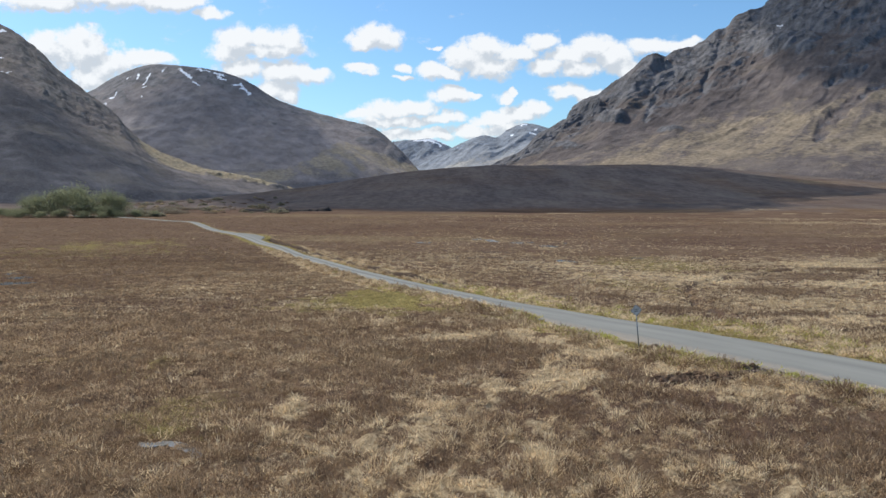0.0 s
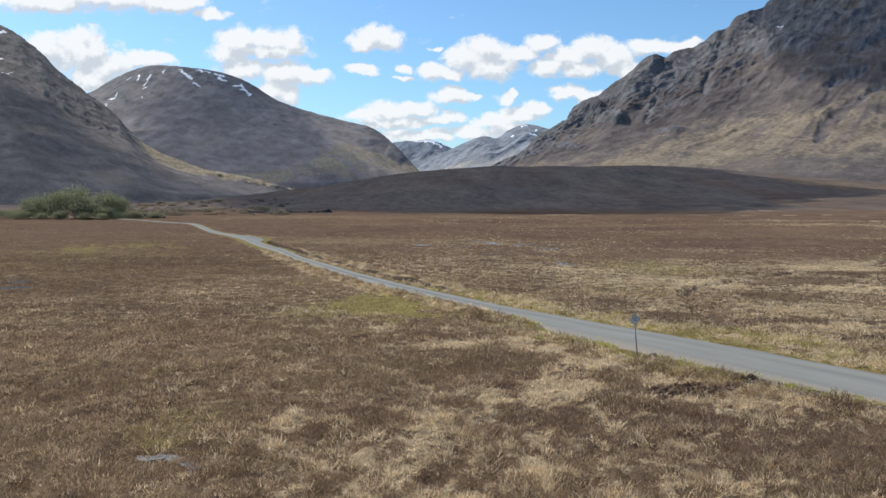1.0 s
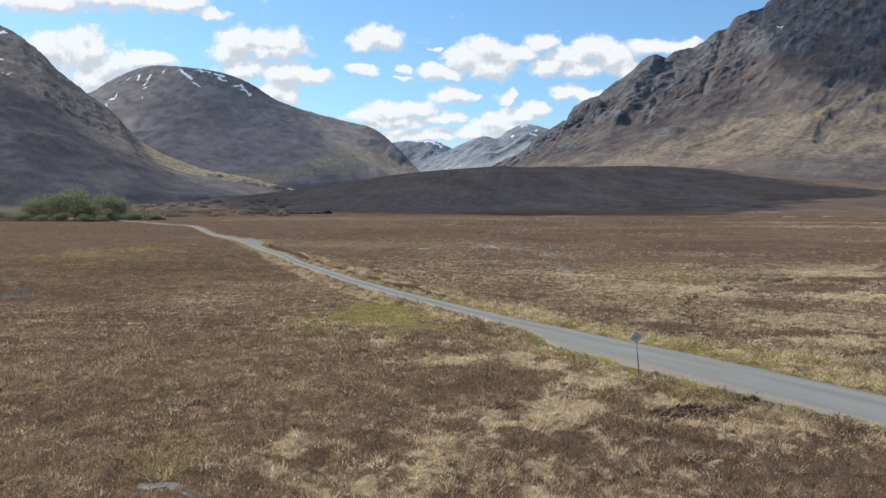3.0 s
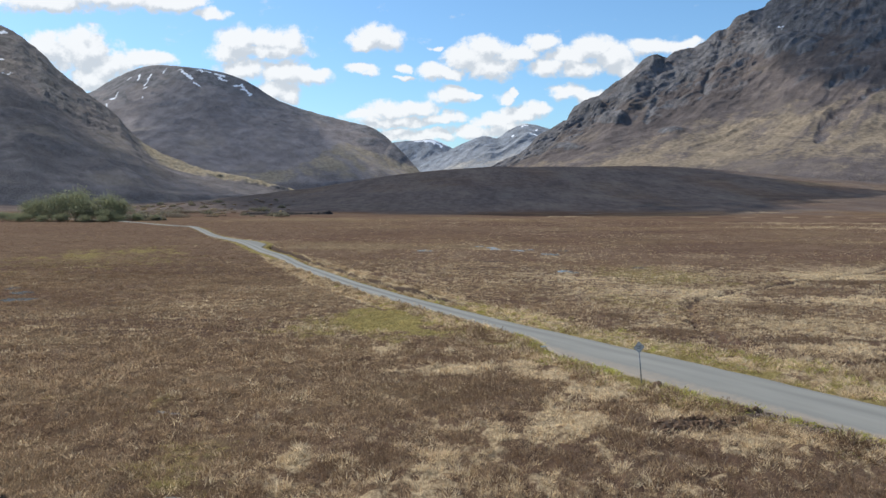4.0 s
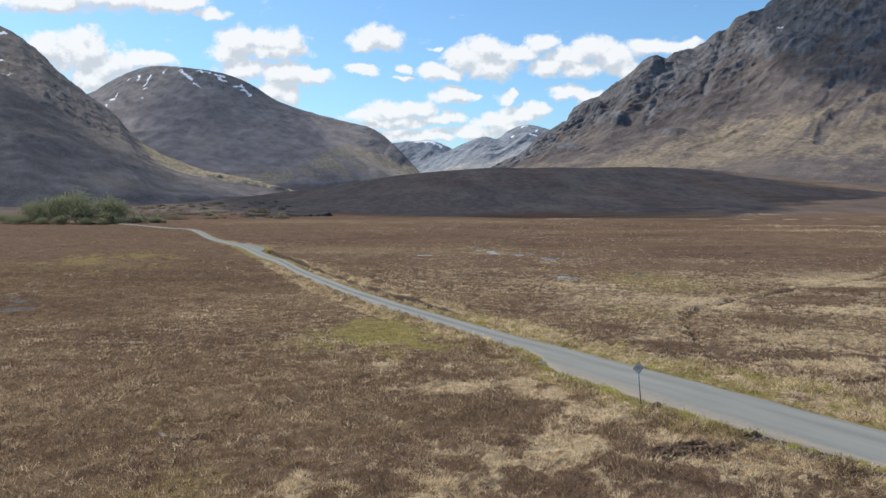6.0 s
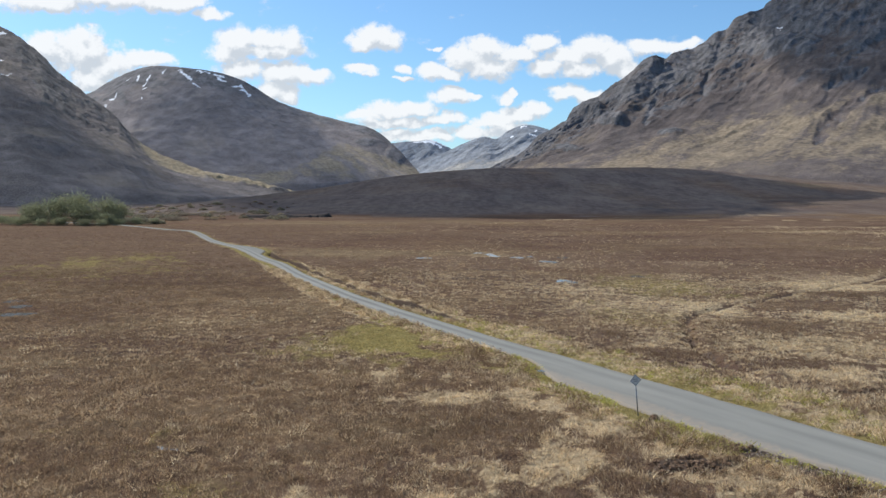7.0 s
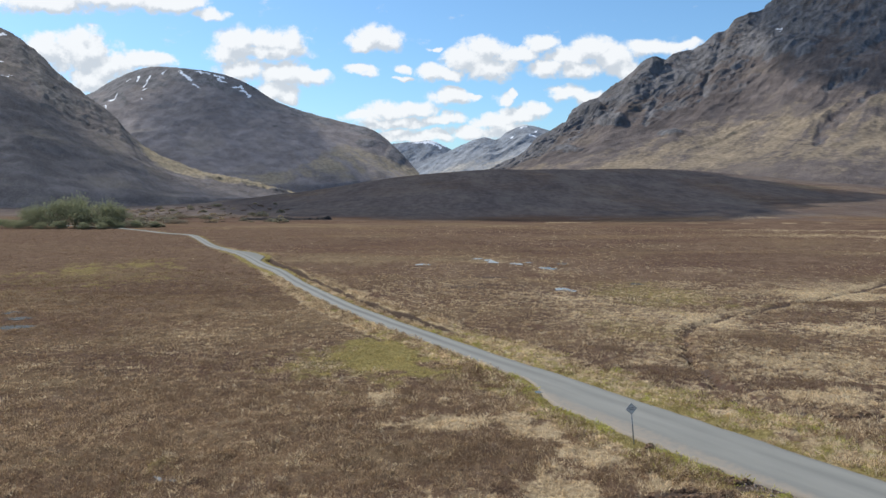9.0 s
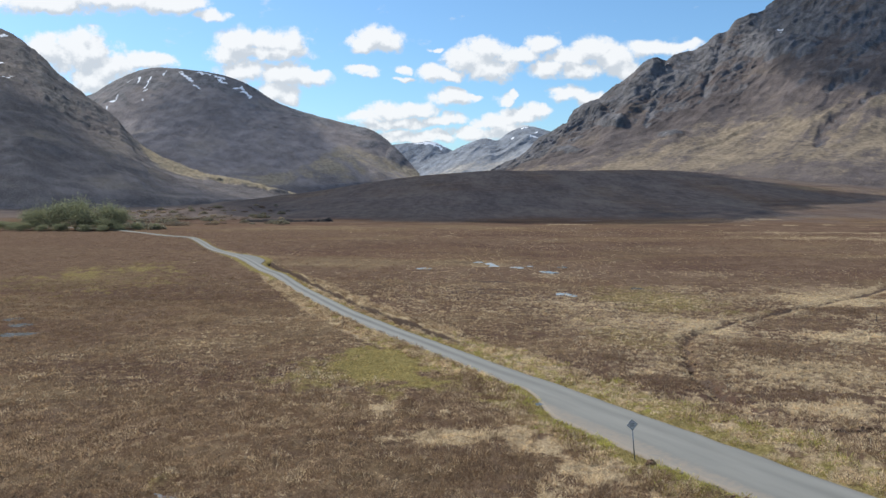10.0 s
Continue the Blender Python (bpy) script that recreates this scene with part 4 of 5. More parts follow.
        white = np.maximum(white, (1.25 - 0.62 * d + 0.5 * torn).clip(0, 1))
    me = mesh_of(name, verts.reshape(-1, 3), grid_faces(len(v), cols), mat,
                 floats={"grain": grain.ravel(), "rock": rock.ravel(), "grass": grass.ravel(), "snow": white.ravel()})
    return tagged(new(name, me), label, "mountain", kind="structure")


ROCK, HEATH, TAN = (0.138, 0.134, 0.140), (0.112, 0.094, 0.090), (0.238, 0.190, 0.136)
NEAR_HILL = mountain_material("craggy_hill", ROCK, HEATH, TAN, lines=0.42, relief=5.0)
# Blue-grey distance haze is put into the colours of these three hills.
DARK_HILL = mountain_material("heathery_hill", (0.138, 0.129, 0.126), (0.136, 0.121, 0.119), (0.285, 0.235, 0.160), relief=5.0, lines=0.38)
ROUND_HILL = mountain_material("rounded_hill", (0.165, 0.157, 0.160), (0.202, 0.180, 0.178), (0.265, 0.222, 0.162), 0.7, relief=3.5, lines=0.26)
HAZED_HILL = mountain_material("hazed_distant_hill", (0.215, 0.235, 0.265), (0.235, 0.250, 0.275), (0.37, 0.345, 0.31), 0.6, relief=4.0, lines=0.2)

mountain("mountain_east", "craggy grey mountain above sunlit tan grass slopes",
         [(122, 1900, 74), (167, 1910, 96), (213, 1930, 123), (250, 1950, 158), (300, 1970, 185), (333, 1985, 202), (348, 1990, 234), (385, 2010, 256), (424, 2025, 271), (460, 2050, 302), (518, 2075, 338), (562, 2095, 377),
          (598, 2110, 395), (632, 2125, 392), (657, 2135, 406), (733, 2170, 427), (768, 2190, 449), (807, 2210, 481), (844, 2235, 497), (875, 2255, 530), (923, 2280, 551), (982, 2310, 573), (1021, 2335, 607),
          (1228, 2400, 739), (1486, 2450, 860), (1858, 2450, 736), (2191, 2400, 546)],
         [(109, 1700, 55), (239, 1450, 50), (397, 1250, 38), (508, 1080, 22), (599, 1000, 12), (738, 950, 6), (1000, 900, 4)],
         540, 280, NEAR_HILL, 41, power=1.45, crag=14, gully=12, rough=7.0, wave=170, rock_from=0.46, grass_band=(-0.1, 0.38),
         grass_line=[(156, 66), (263, 76), (355, 93), (443, 116), (538, 136), (632, 163), (738, 188), (829, 211), (948, 250), (1400, 330)],
         knolls=[(593, 367, 38, 26, 16), (386, 227, 42, 26, 18), (412, 184, 36, 20, 14), (743, 424, 26, 20, 12), (490, 283, 30, 22, 10), (502, 139, 40, 12, 7),
                 (654, 328, 36, 26, 10), (294, 110, 40, 12, 8), (900, 400, 90, 60, 16), (1010, 470, 70, 70, 16)],
         clefts=[(934, 236, 860, 200, 5), (860, 200, 772, 157, 5), (772, 157, 684, 112, 4), (834, 229, 958, 301, 5), (640, 250, 700, 330, 4), (470, 170, 540, 250, 4)],
         snow=[(941, 466, 943, 471, 5.5), (930, 315, 930, 315, 2.5), (620, 369, 621, 369, 2.5)])
mountain("mountain_west", "steep dark heathery mountain spur, its grassy crest paled to look sunlit",
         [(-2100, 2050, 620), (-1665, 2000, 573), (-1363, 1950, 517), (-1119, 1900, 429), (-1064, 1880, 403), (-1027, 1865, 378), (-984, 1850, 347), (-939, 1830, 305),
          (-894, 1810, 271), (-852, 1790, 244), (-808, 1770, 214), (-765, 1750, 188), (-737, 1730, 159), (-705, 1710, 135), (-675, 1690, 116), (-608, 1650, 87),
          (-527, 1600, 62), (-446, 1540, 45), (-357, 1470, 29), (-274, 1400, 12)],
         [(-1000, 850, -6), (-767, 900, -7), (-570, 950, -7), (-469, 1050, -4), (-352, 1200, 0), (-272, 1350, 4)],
         460, 220, DARK_HILL, 61, power=1.25, crag=19, gully=10, rough=5.5, wave=140, rock_from=0.62, grass_band=(0.0, 0.0), grass_all=0.12, side=-1.0, lit_crest_top=165.0,
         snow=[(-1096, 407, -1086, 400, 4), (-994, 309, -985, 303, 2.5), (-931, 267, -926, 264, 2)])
SUMMIT_SNOW = [(-1409, 578, -1404, 512, 5.5), (-1390, 495, -1403, 485, 5), (-1469, 574, -1464, 539, 6), (-1350, 601, -1347, 582, 4), (-1272, 600, -1229, 569, 4), (-1239, 575, -1181, 538, 5),
               (-1164, 517, -1121, 492, 5), (-1190, 597, -1094, 571, 4.5), (-1094, 571, -1013, 545, 4.5), (-1060, 548, -1011, 520, 5), (-971, 501, -938, 498, 5), (-946, 512, -925, 480, 7),
               (-919, 481, -888, 454, 6), (-1553, 437, -1517, 439, 5), (-1516, 446, -1527, 474, 4), (-1557, 412, -1525, 392, 3), (-1378, 443, -1369, 435, 3.5), (-1513, 560, -1525, 547, 3)]
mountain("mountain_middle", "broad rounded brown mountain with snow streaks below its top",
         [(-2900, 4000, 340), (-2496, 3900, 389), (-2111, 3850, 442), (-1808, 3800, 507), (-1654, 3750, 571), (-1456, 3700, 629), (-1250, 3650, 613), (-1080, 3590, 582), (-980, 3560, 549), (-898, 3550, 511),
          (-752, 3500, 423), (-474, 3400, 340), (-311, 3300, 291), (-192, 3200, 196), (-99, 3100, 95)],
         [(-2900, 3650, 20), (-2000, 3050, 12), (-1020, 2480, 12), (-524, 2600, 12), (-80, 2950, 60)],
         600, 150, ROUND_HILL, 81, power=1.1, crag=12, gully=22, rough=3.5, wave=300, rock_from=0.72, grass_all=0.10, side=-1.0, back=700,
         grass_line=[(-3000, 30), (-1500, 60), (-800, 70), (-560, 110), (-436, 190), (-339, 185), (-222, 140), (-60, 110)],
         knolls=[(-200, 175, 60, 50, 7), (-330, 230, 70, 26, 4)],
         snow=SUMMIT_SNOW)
mountain("mountain_far_left", "distant mountain tinted blue-grey for haze, with a snowy top",
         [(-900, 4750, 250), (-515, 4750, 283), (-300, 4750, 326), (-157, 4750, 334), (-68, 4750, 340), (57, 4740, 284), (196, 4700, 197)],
         [(-800, 4350, 20), (-200, 4350, 40), (150, 4350, 60)], 200, 110, HAZED_HILL, 91, power=1.0, crag=10, gully=14, rough=4, wave=160,
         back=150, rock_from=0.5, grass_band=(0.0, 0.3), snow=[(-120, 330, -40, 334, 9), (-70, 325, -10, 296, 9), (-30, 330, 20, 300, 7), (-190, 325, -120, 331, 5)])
mountain("mountain_far_right", "distant mountain ridge tinted for haze, with small snow patches",
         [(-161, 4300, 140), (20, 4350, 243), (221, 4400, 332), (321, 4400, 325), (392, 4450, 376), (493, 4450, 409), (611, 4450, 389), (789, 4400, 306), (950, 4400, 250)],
         [(-161, 3900, 60), (200, 3800, 70), (500, 3700, 70), (900, 3700, 60)], 240, 110, HAZED_HILL, 95, power=1.0, crag=12, gully=16, rough=4, wave=180,
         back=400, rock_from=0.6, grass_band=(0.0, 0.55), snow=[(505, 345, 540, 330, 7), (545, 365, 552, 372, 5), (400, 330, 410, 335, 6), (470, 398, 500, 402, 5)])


# ---------------- clouds overhead ----------------
def build_cloud(label, outline, z, height, seed, dense=0.5, feather=0.3):
    """A flat-based heap of cloud above and sunward of the land, at about the height z, whose outline its shadow follows."""
    up_by = (height - z) / SUN.z
    ring = np.array(outline, float)
    middle = ring.mean(0)
    angles = np.arctan2(ring[:, 1] - middle[1], ring[:, 0] - middle[0])
    order = np.argsort(angles)
    reach = np.hypot(*(ring - middle).T)[order]
    angles = angles[order]
    bm = bmesh.new()
    bmesh.ops.create_icosphere(bm, subdivisions=5, radius=1.0)
    rim = [abs(v.co.z) for v in bm.verts]
    for v in bm.verts:
        q = v.co.copy()
        out = float(np.interp(math.atan2(q.y, q.x), angles, reach, period=math.tau))
        swell = 0.97 + 0.07 * noise.noise(q * 3 + Vector((seed, 1, 0))) + 0.06 * noise.noise(q * 9 + Vector((2, seed, 3))) + 0.04 * noise.noise(q * 25)
        tall = 0.22 if q.z > 0 else 0.03
        v.co = Vector((middle[0] + SUN.x * up_by + out * q.x * swell, middle[1] + SUN.y * up_by + out * q.y * swell,
                       height + 400 * q.z * tall * swell + 30 * noise.noise(q * 6)))
    ob = part("cloud", bm, CLOUD_WHITE, smooth=True)
    ob.data.attributes.new("dense", "FLOAT", "POINT").data.foreach_set("value", (dense * ease(0, feather, rim)).astype(np.float32))
    return tagged(ob, label, "cloud", kind="structure")


build_cloud("broad white cumulus cloud that shades the moraine",
            [(-300, 850), (-225, 690), (-125, 555), (0, 500), (154, 500), (200, 580), (275, 690), (365, 765), (445, 800), (490, 838), (500, 930), (480, 1030), (450, 1110), (450, 1230), (400, 1370), (150, 1520), (-200, 1500), (-370, 1280), (-360, 1000)],
            20, 1000, 1, 0.44, 0.45)
build_cloud("white cumulus cloud drifting above the western spur",
            [(-1700, 1000), (-800, 960), (-470, 980), (-380, 1150), (-330, 1270), (-470, 1380), (-570, 1430), (-700, 1480), (-830, 1510), (-980, 1530), (-1300, 1560), (-1900, 1560)], 110, 1150, 2, 0.35, 0.75)
build_cloud("white cumulus cloud standing over the craggy summit",
            [(1085, 2330), (880, 2050), (660, 1800), (740, 1660), (850, 1570), (1100, 1480), (2200, 1400), (2300, 2600), (1200, 2800)], 450, 1500, 3, 0.46, 0.5)
build_cloud("white cumulus cloud over the rounded mountain",
            [(-1073, 3480), (-1366, 3042), (-1600, 2500), (-1100, 2200), (-500, 2500), (-437, 2854), (-540, 3250), (-720, 3600), (-900, 3700)], 300, 1900, 4, 0.34, 0.7)


# ---------------- water in the bog ----------------
def pool(x, y, rx, ry, seed, label, mat=WATER):
    """A shallow pool with a ragged rim, cut into the moss."""
    n = 40
    a = np.linspace(0, math.tau, n, endpoint=False)
    wob = 0.40 + 1.2 * fbm(np.cos(a) * 1.9 + seed, np.sin(a) * 1.9 + 3.3 * seed, 4, 200 + seed, 0.6)
    px, py = x + rx * wob * np.cos(a), y + ry * wob * np.sin(a)
    inner = np.r_[px, x + (px - x) * 0.5], np.r_[py, y + (py - y) * 0.5]
    z = float(np.percentile(land(*inner), 60)) + 0.02
    bm = bmesh.new()
    top = [bm.verts.new((u, v, z)) for u, v in zip(px, py)]
    low = [bm.verts.new((x + (u - x) * 0.8, y + (v - y) * 0.8, z - 0.35)) for u, v in zip(px, py)]
    bm.faces.new(top)
    for i in range(n):
        bm.faces.new((top[i], low[i], low[(i + 1) % n], top[(i + 1) % n]))
    return tagged(part("puddle", bm, mat), label, "puddle", "pools in the bog")


for k, (x, y, rx, ry) in enumerate([(13.8, 196.9, 1.1, 3.4), (13.0, 205.5, 1.2, 2.0), (19.8, 194.9, 1.4, 2.2), (24.0, 201.6, 0.8, 1.6), (26.1, 184.0, 1.8, 2.8), (32.6, 200.3, 1.2, 1.6), (-4.6, 186.0, 1.5, 1.4), (10.1, 210.7, 1.4, 1.6),
                                    (23.8, 140.5, 1.5, 3.0), (41.4, 156.2, 1.0, 1.4)]):
    pool(x, y, 1.25 * rx, 1.3 * ry, k, "small shallow bog pool reflecting the sky among heather")
BOG_POOLS = [(-52.6, 90.2, 2.0, 1.3), (-50.6, 90.8, 1.6, 1.0), (-55.9, 97.4, 1.5, 1.2), (-59.6, 102.6, 1.4, 1.2), (-56.8, 91.5, 1.4, 0.9)]
for k, (x, y, rx, ry) in enumerate(BOG_POOLS):
    pool(x, y, rx, ry, 20 + k, "small bog pool in brown moor grass")
PUDDLES = [(-10.2, 25.6, 0.5, 0.4), (-9.2, 25.55, 0.6, 0.4), (-8.4, 25.0, 0.5, 0.45), (-7.9, 24.4, 0.3, 0.4), (-13.5, 36.4, 0.7, 0.4)]


def runnel(line, wide, seed, z):
    """A thread of shallow water that winds between the tussocks."""
    c = spline(line, 90)
    way = np.gradient(c, axis=0)
    way /= np.linalg.norm(way, axis=1)[:, None]
    side = np.stack([-way[:, 1], way[:, 0]], 1)
    n = np.arange(90) / 90
    taper = ease(0, 0.12, n) * (1 - ease(0.86, 1, n))
    a = wide * taper * (0.15 + 1.6 * fbm(n * 9, n * 0 + seed, 4, 210 + seed, 0.6))
    b = wide * taper * (0.15 + 1.6 * fbm(n * 9, n * 0 + seed + 5, 4, 220 + seed, 0.6))
    p, q = c + side * a[:, None], c - side * b[:, None]
    bm = bmesh.new()
    top = [bm.verts.new((u, v, z)) for u, v in p], [bm.verts.new((u, v, z)) for u, v in q]
    low = [bm.verts.new((u, v, z - 0.2)) for u, v in c]
    for i in range(89):
        bm.faces.new((top[0][i], top[1][i], top[1][i + 1], top[0][i + 1]))
        bm.faces.new((top[0][i], top[0][i + 1], low[i + 1], low[i]))
        bm.faces.new((top[1][i + 1], top[1][i], low[i], low[i + 1]))
    return tagged(part("puddle", bm, MUDDY_WATER), "shallow muddy puddle between heather tussocks", "puddle", "pools in the bog")


runnel([(-10.5, 25.8), (-9.9, 25.5), (-9.3, 25.75), (-8.6, 25.3), (-8.0, 24.7), (-7.7, 24.1)], 0.22, 1, -0.03)
runnel([(-14.2, 36.9), (-13.7, 36.5), (-13.2, 36.4), (-12.7, 36.2)], 0.12, 2, -0.28)
pool(7.3, 53.3, 0.28, 0.75, 40, "rain puddle at the corner of the passing place")


# ---------------- passing place sign, posts, stones ----------------
def rod(bm, a, b, ra, rb, sides=10):
    a, b = Vector(a), Vector(b)
    m = Matrix.Translation((a + b) / 2) @ (b - a).to_track_quat("Z", "Y").to_matrix().to_4x4()
    bmesh.ops.create_cone(bm, cap_ends=True, segments=sides, radius1=ra, radius2=rb, depth=(b - a).length, matrix=m)


def slab(bm, size, m, bevel=0.0):
    made = bmesh.ops.create_cube(bm, size=1, matrix=m @ Matrix.Diagonal((*size, 1)))
    if bevel:
        edges = {e for v in made["verts"] for e in v.link_edges}
        bmesh.ops.bevel(bm, geom=list(edges), offset=bevel, segments=2, affect="EDGES")


def build_sign(x, y):
    root = new("passing_place_sign")
    ground_z = float(land(np.array([x]), np.array([y]))[0])
    root.matrix_world = pose(x, y, ground_z, 0, -6.0, 8)
    bm = bmesh.new()
    rod(bm, (0, 0, -0.3), (0, 0, 1.80), 0.032, 0.032, 14)
    part("post", bm, STEEL, root, "slim galvanised post", True)
    bm = bmesh.new()
    slab(bm, (0.46, 0.012, 0.46), pose(0, -0.045, 1.98, 0, 45, 0), 0.004)
    plate = part("plate", bm, SIGN_GREY, root, "grey diamond-shaped plate")
    bm = bmesh.new()
    for sx, sz in ((1, 1), (1, -1), (-1, 1), (-1, -1)):
        slab(bm, (0.41, 0.006, 0.02), pose(sx * 0.145, -0.055, 1.98 + sz * 0.145, 0, 45 * sx * sz, 0))
    part("border", bm, SIGN_DARK, plate, "dark worn border")
    for w, z in ((0.30, 2.03), (0.24, 1.93)):
        bm = bmesh.new()
        for k in range(6):
            slab(bm, (w / 6 * 0.7, 0.006, 0.06), pose(-w / 2 + w / 6 * (k + 0.5), -0.055, z))
        part("lettering", bm, SIGN_DARK, plate, "dark faded lettering")
    for z in (1.87, 2.08):
        bm = bmesh.new()
        slab(bm, (0.10, 0.035, 0.03), pose(0, -0.022, z))
        part("clamp", bm, STEEL, root)
    return tagged(root, "grey diamond passing place sign on a leaning post", "road sign")


build_sign(10.65, 39.75)


def marker_post(x, y, h, lean):
    bm = bmesh.new()
    rod(bm, (0, 0, -0.25), (0, 0, h), 0.07, 0.06, 8)
    bmesh.ops.bevel(bm, geom=[e for e in bm.edges if e.calc_length() < 0.08 and e.verts[0].co.z > h - 0.01 and e.verts[1].co.z > h - 0.01], offset=0.015, segments=1, affect="EDGES")
    ob = part("marker_post", bm, TIMBER)
    ob.matrix_world = pose(x, y, float(land(np.array([x]), np.array([y]))[0]), lean, lean * 0.6, 0)
    return tagged(ob, "short weathered timber post in the rough verge", "post", "marker posts")


marker_post(1.4, 85.2, 0.95, 2)
marker_post(60.0, 101.6, 1.0, 3)


def boulder(x, y, size, seed, label):
    bm = bmesh.new()
    bmesh.ops.create_icosphere(bm, subdivisions=3 if size > 0.09 else 2, radius=size)
    for v in bm.verts:
        q = v.co / size
        v.co *= 1 + 0.35 * noise.noise(q * 1.3 + Vector((seed, 0, 0))) + 0.12 * noise.noise(q * 4 + Vector((0, seed, 0)))
        v.co.z *= 0.85
    ob = part("stone", bm, STONE, smooth=False)
    ob.matrix_world = pose(x, y, float(land(np.array([x]), np.array([y]))[0]) + 0.25 * size, 0, 0, 40 * seed)
    return tagged(ob, label, "stone", "stones by the road")


for k, (x, y, r) in enumerate([(11.55, 40.3, 0.14), (6.9, 55.6, 0.15), (7.0, 54.6, 0.12), (12.5, 37.6, 0.10), (15.6, 31.2, 0.10)]):
    boulder(x, y, r, k + 1, "small pale stone lying at the edge of the road")
gravel = random.Random(8)
for k in range(150):
    u, off = gravel.random(), gravel.gauss(-0.1, 0.32)
    boulder(14.0 + 3.3 * u + 0.82 * off, 33.4 - 4.7 * u + 0.58 * off, gravel.uniform(0.025, 0.075), 7 + k, "loose gravel stone on the muddy road edge")


def sod(x, y, rx, ry, h, seed):
    """A torn lump of peat."""
    bm = bmesh.new()
    bmesh.ops.create_icosphere(bm, subdivisions=3 if rx > 0.14 else 2, radius=1)
    for v in bm.verts:
        q = v.co.copy()
        k = 1 + 0.6 * noise.noise(q * 1.8 + Vector((seed, 2, 0))) + 0.4 * noise.noise(q * 5 + Vector((0, seed, 1)))
        v.co = Vector((q.x * rx * k, q.y * ry * k, q.z * h * k))
    for v in bm.verts:
        v.co.z *= 0.8
    ob = part("peat_clod", bm, PEAT_EARTH, smooth=False)
    ob.matrix_world = pose(x, y, float(land(np.array([x]), np.array([y]))[0]) + 0.25 * h, 0, 0, 0)
    return tagged(ob, "dark torn lump of wet peat beside a ditch", "peat clod", "peat clods")


clods = random.Random(5)
for cx, cy, wide, deep, small, big, count in ((10.0, 31.6, 1.3, 0.75, 0.04, 0.13, 62), (11.5, 31.8, 1.0, 0.7, 0.04, 0.13, 44), (12.8, 32.4, 0.5, 0.25, 0.06, 0.14, 9),
                                              (11.2, 33.1, 0.55, 0.12, 0.07, 0.13, 11), (13.8, 33.6, 0.5, 0.22, 0.10, 0.20, 9), (11.2, 39.0, 0.2, 0.15, 0.10, 0.16, 3),
                                              (25.6, 45.3, 1.9, 0.35, 0.08, 0.18, 11)):
    for k in range(count):
        r = clods.uniform(small, big)
        sod(cx + wide * clods.uniform(-1, 1), cy + deep * clods.uniform(-1, 1), r * clods.uniform(1.0, 1.6), r, r * clods.uniform(0.8, 1.5), 3 * k + cx)


for k in range(70):
    i = clods.randint(318, 419)
    r = clods.uniform(0.06, 0.16)
    sod(float(STREAM[i, 0]) + clods.gauss(0, 0.55), float(STREAM[i, 1]) + clods.gauss(0, 0.7), r * clods.uniform(1.0, 1.5), r, r * clods.uniform(0.7, 1.3), 5 * k)


def peat_bank():
    """The dark cut bank of the river where the plain ends."""
    cols, rows = 160, 14
    u, v = np.meshgrid(np.linspace(0, 1, cols), np.linspace(0, 1, rows), indexing="ij")
    x = -142 + 64 * u
    y = 520 + 10 * v + 6 * (fbm(u * 9, v * 0 + 2, 3, 71) - 0.5) + 8 * u
    top = (1.0 + 3.6 * fbm(u * 9, u * 0 + 4, 4, 72)) * ease(0, 0.06, u) * (1 - ease(0.93, 1, u))
    z = broad(x, y) - 0.6 + top * ease(0, 0.3, v) * (1 - ease(0.6, 1, v)) + 0.5 * (fbm(u * 60, v * 6, 3, 73) - 0.5)
    me = mesh_of("peat_bank", np.stack([x, y, z], -1).reshape(-1, 3), grid_faces(cols, rows)[:, ::-1], BANK_EARTH)
    tagged(new("peat_bank", me), "dark undercut peat bank along the far river", "bank", kind="structure")


peat_bank()


# ---------------- trees beyond the plain ----------------
def leaf_material(name, dark, pale):
    return blade_material(name, dark, pale, tuple(0.5 * (a + b) for a, b in zip(dark, pale)))


LEAVES = leaf_material("spring_leaves", (0.165, 0.175, 0.108), (0.29, 0.295, 0.175))
TWIGS = leaf_material("bare_twigs", (0.15, 0.12, 0.09), (0.27, 0.22, 0.16))


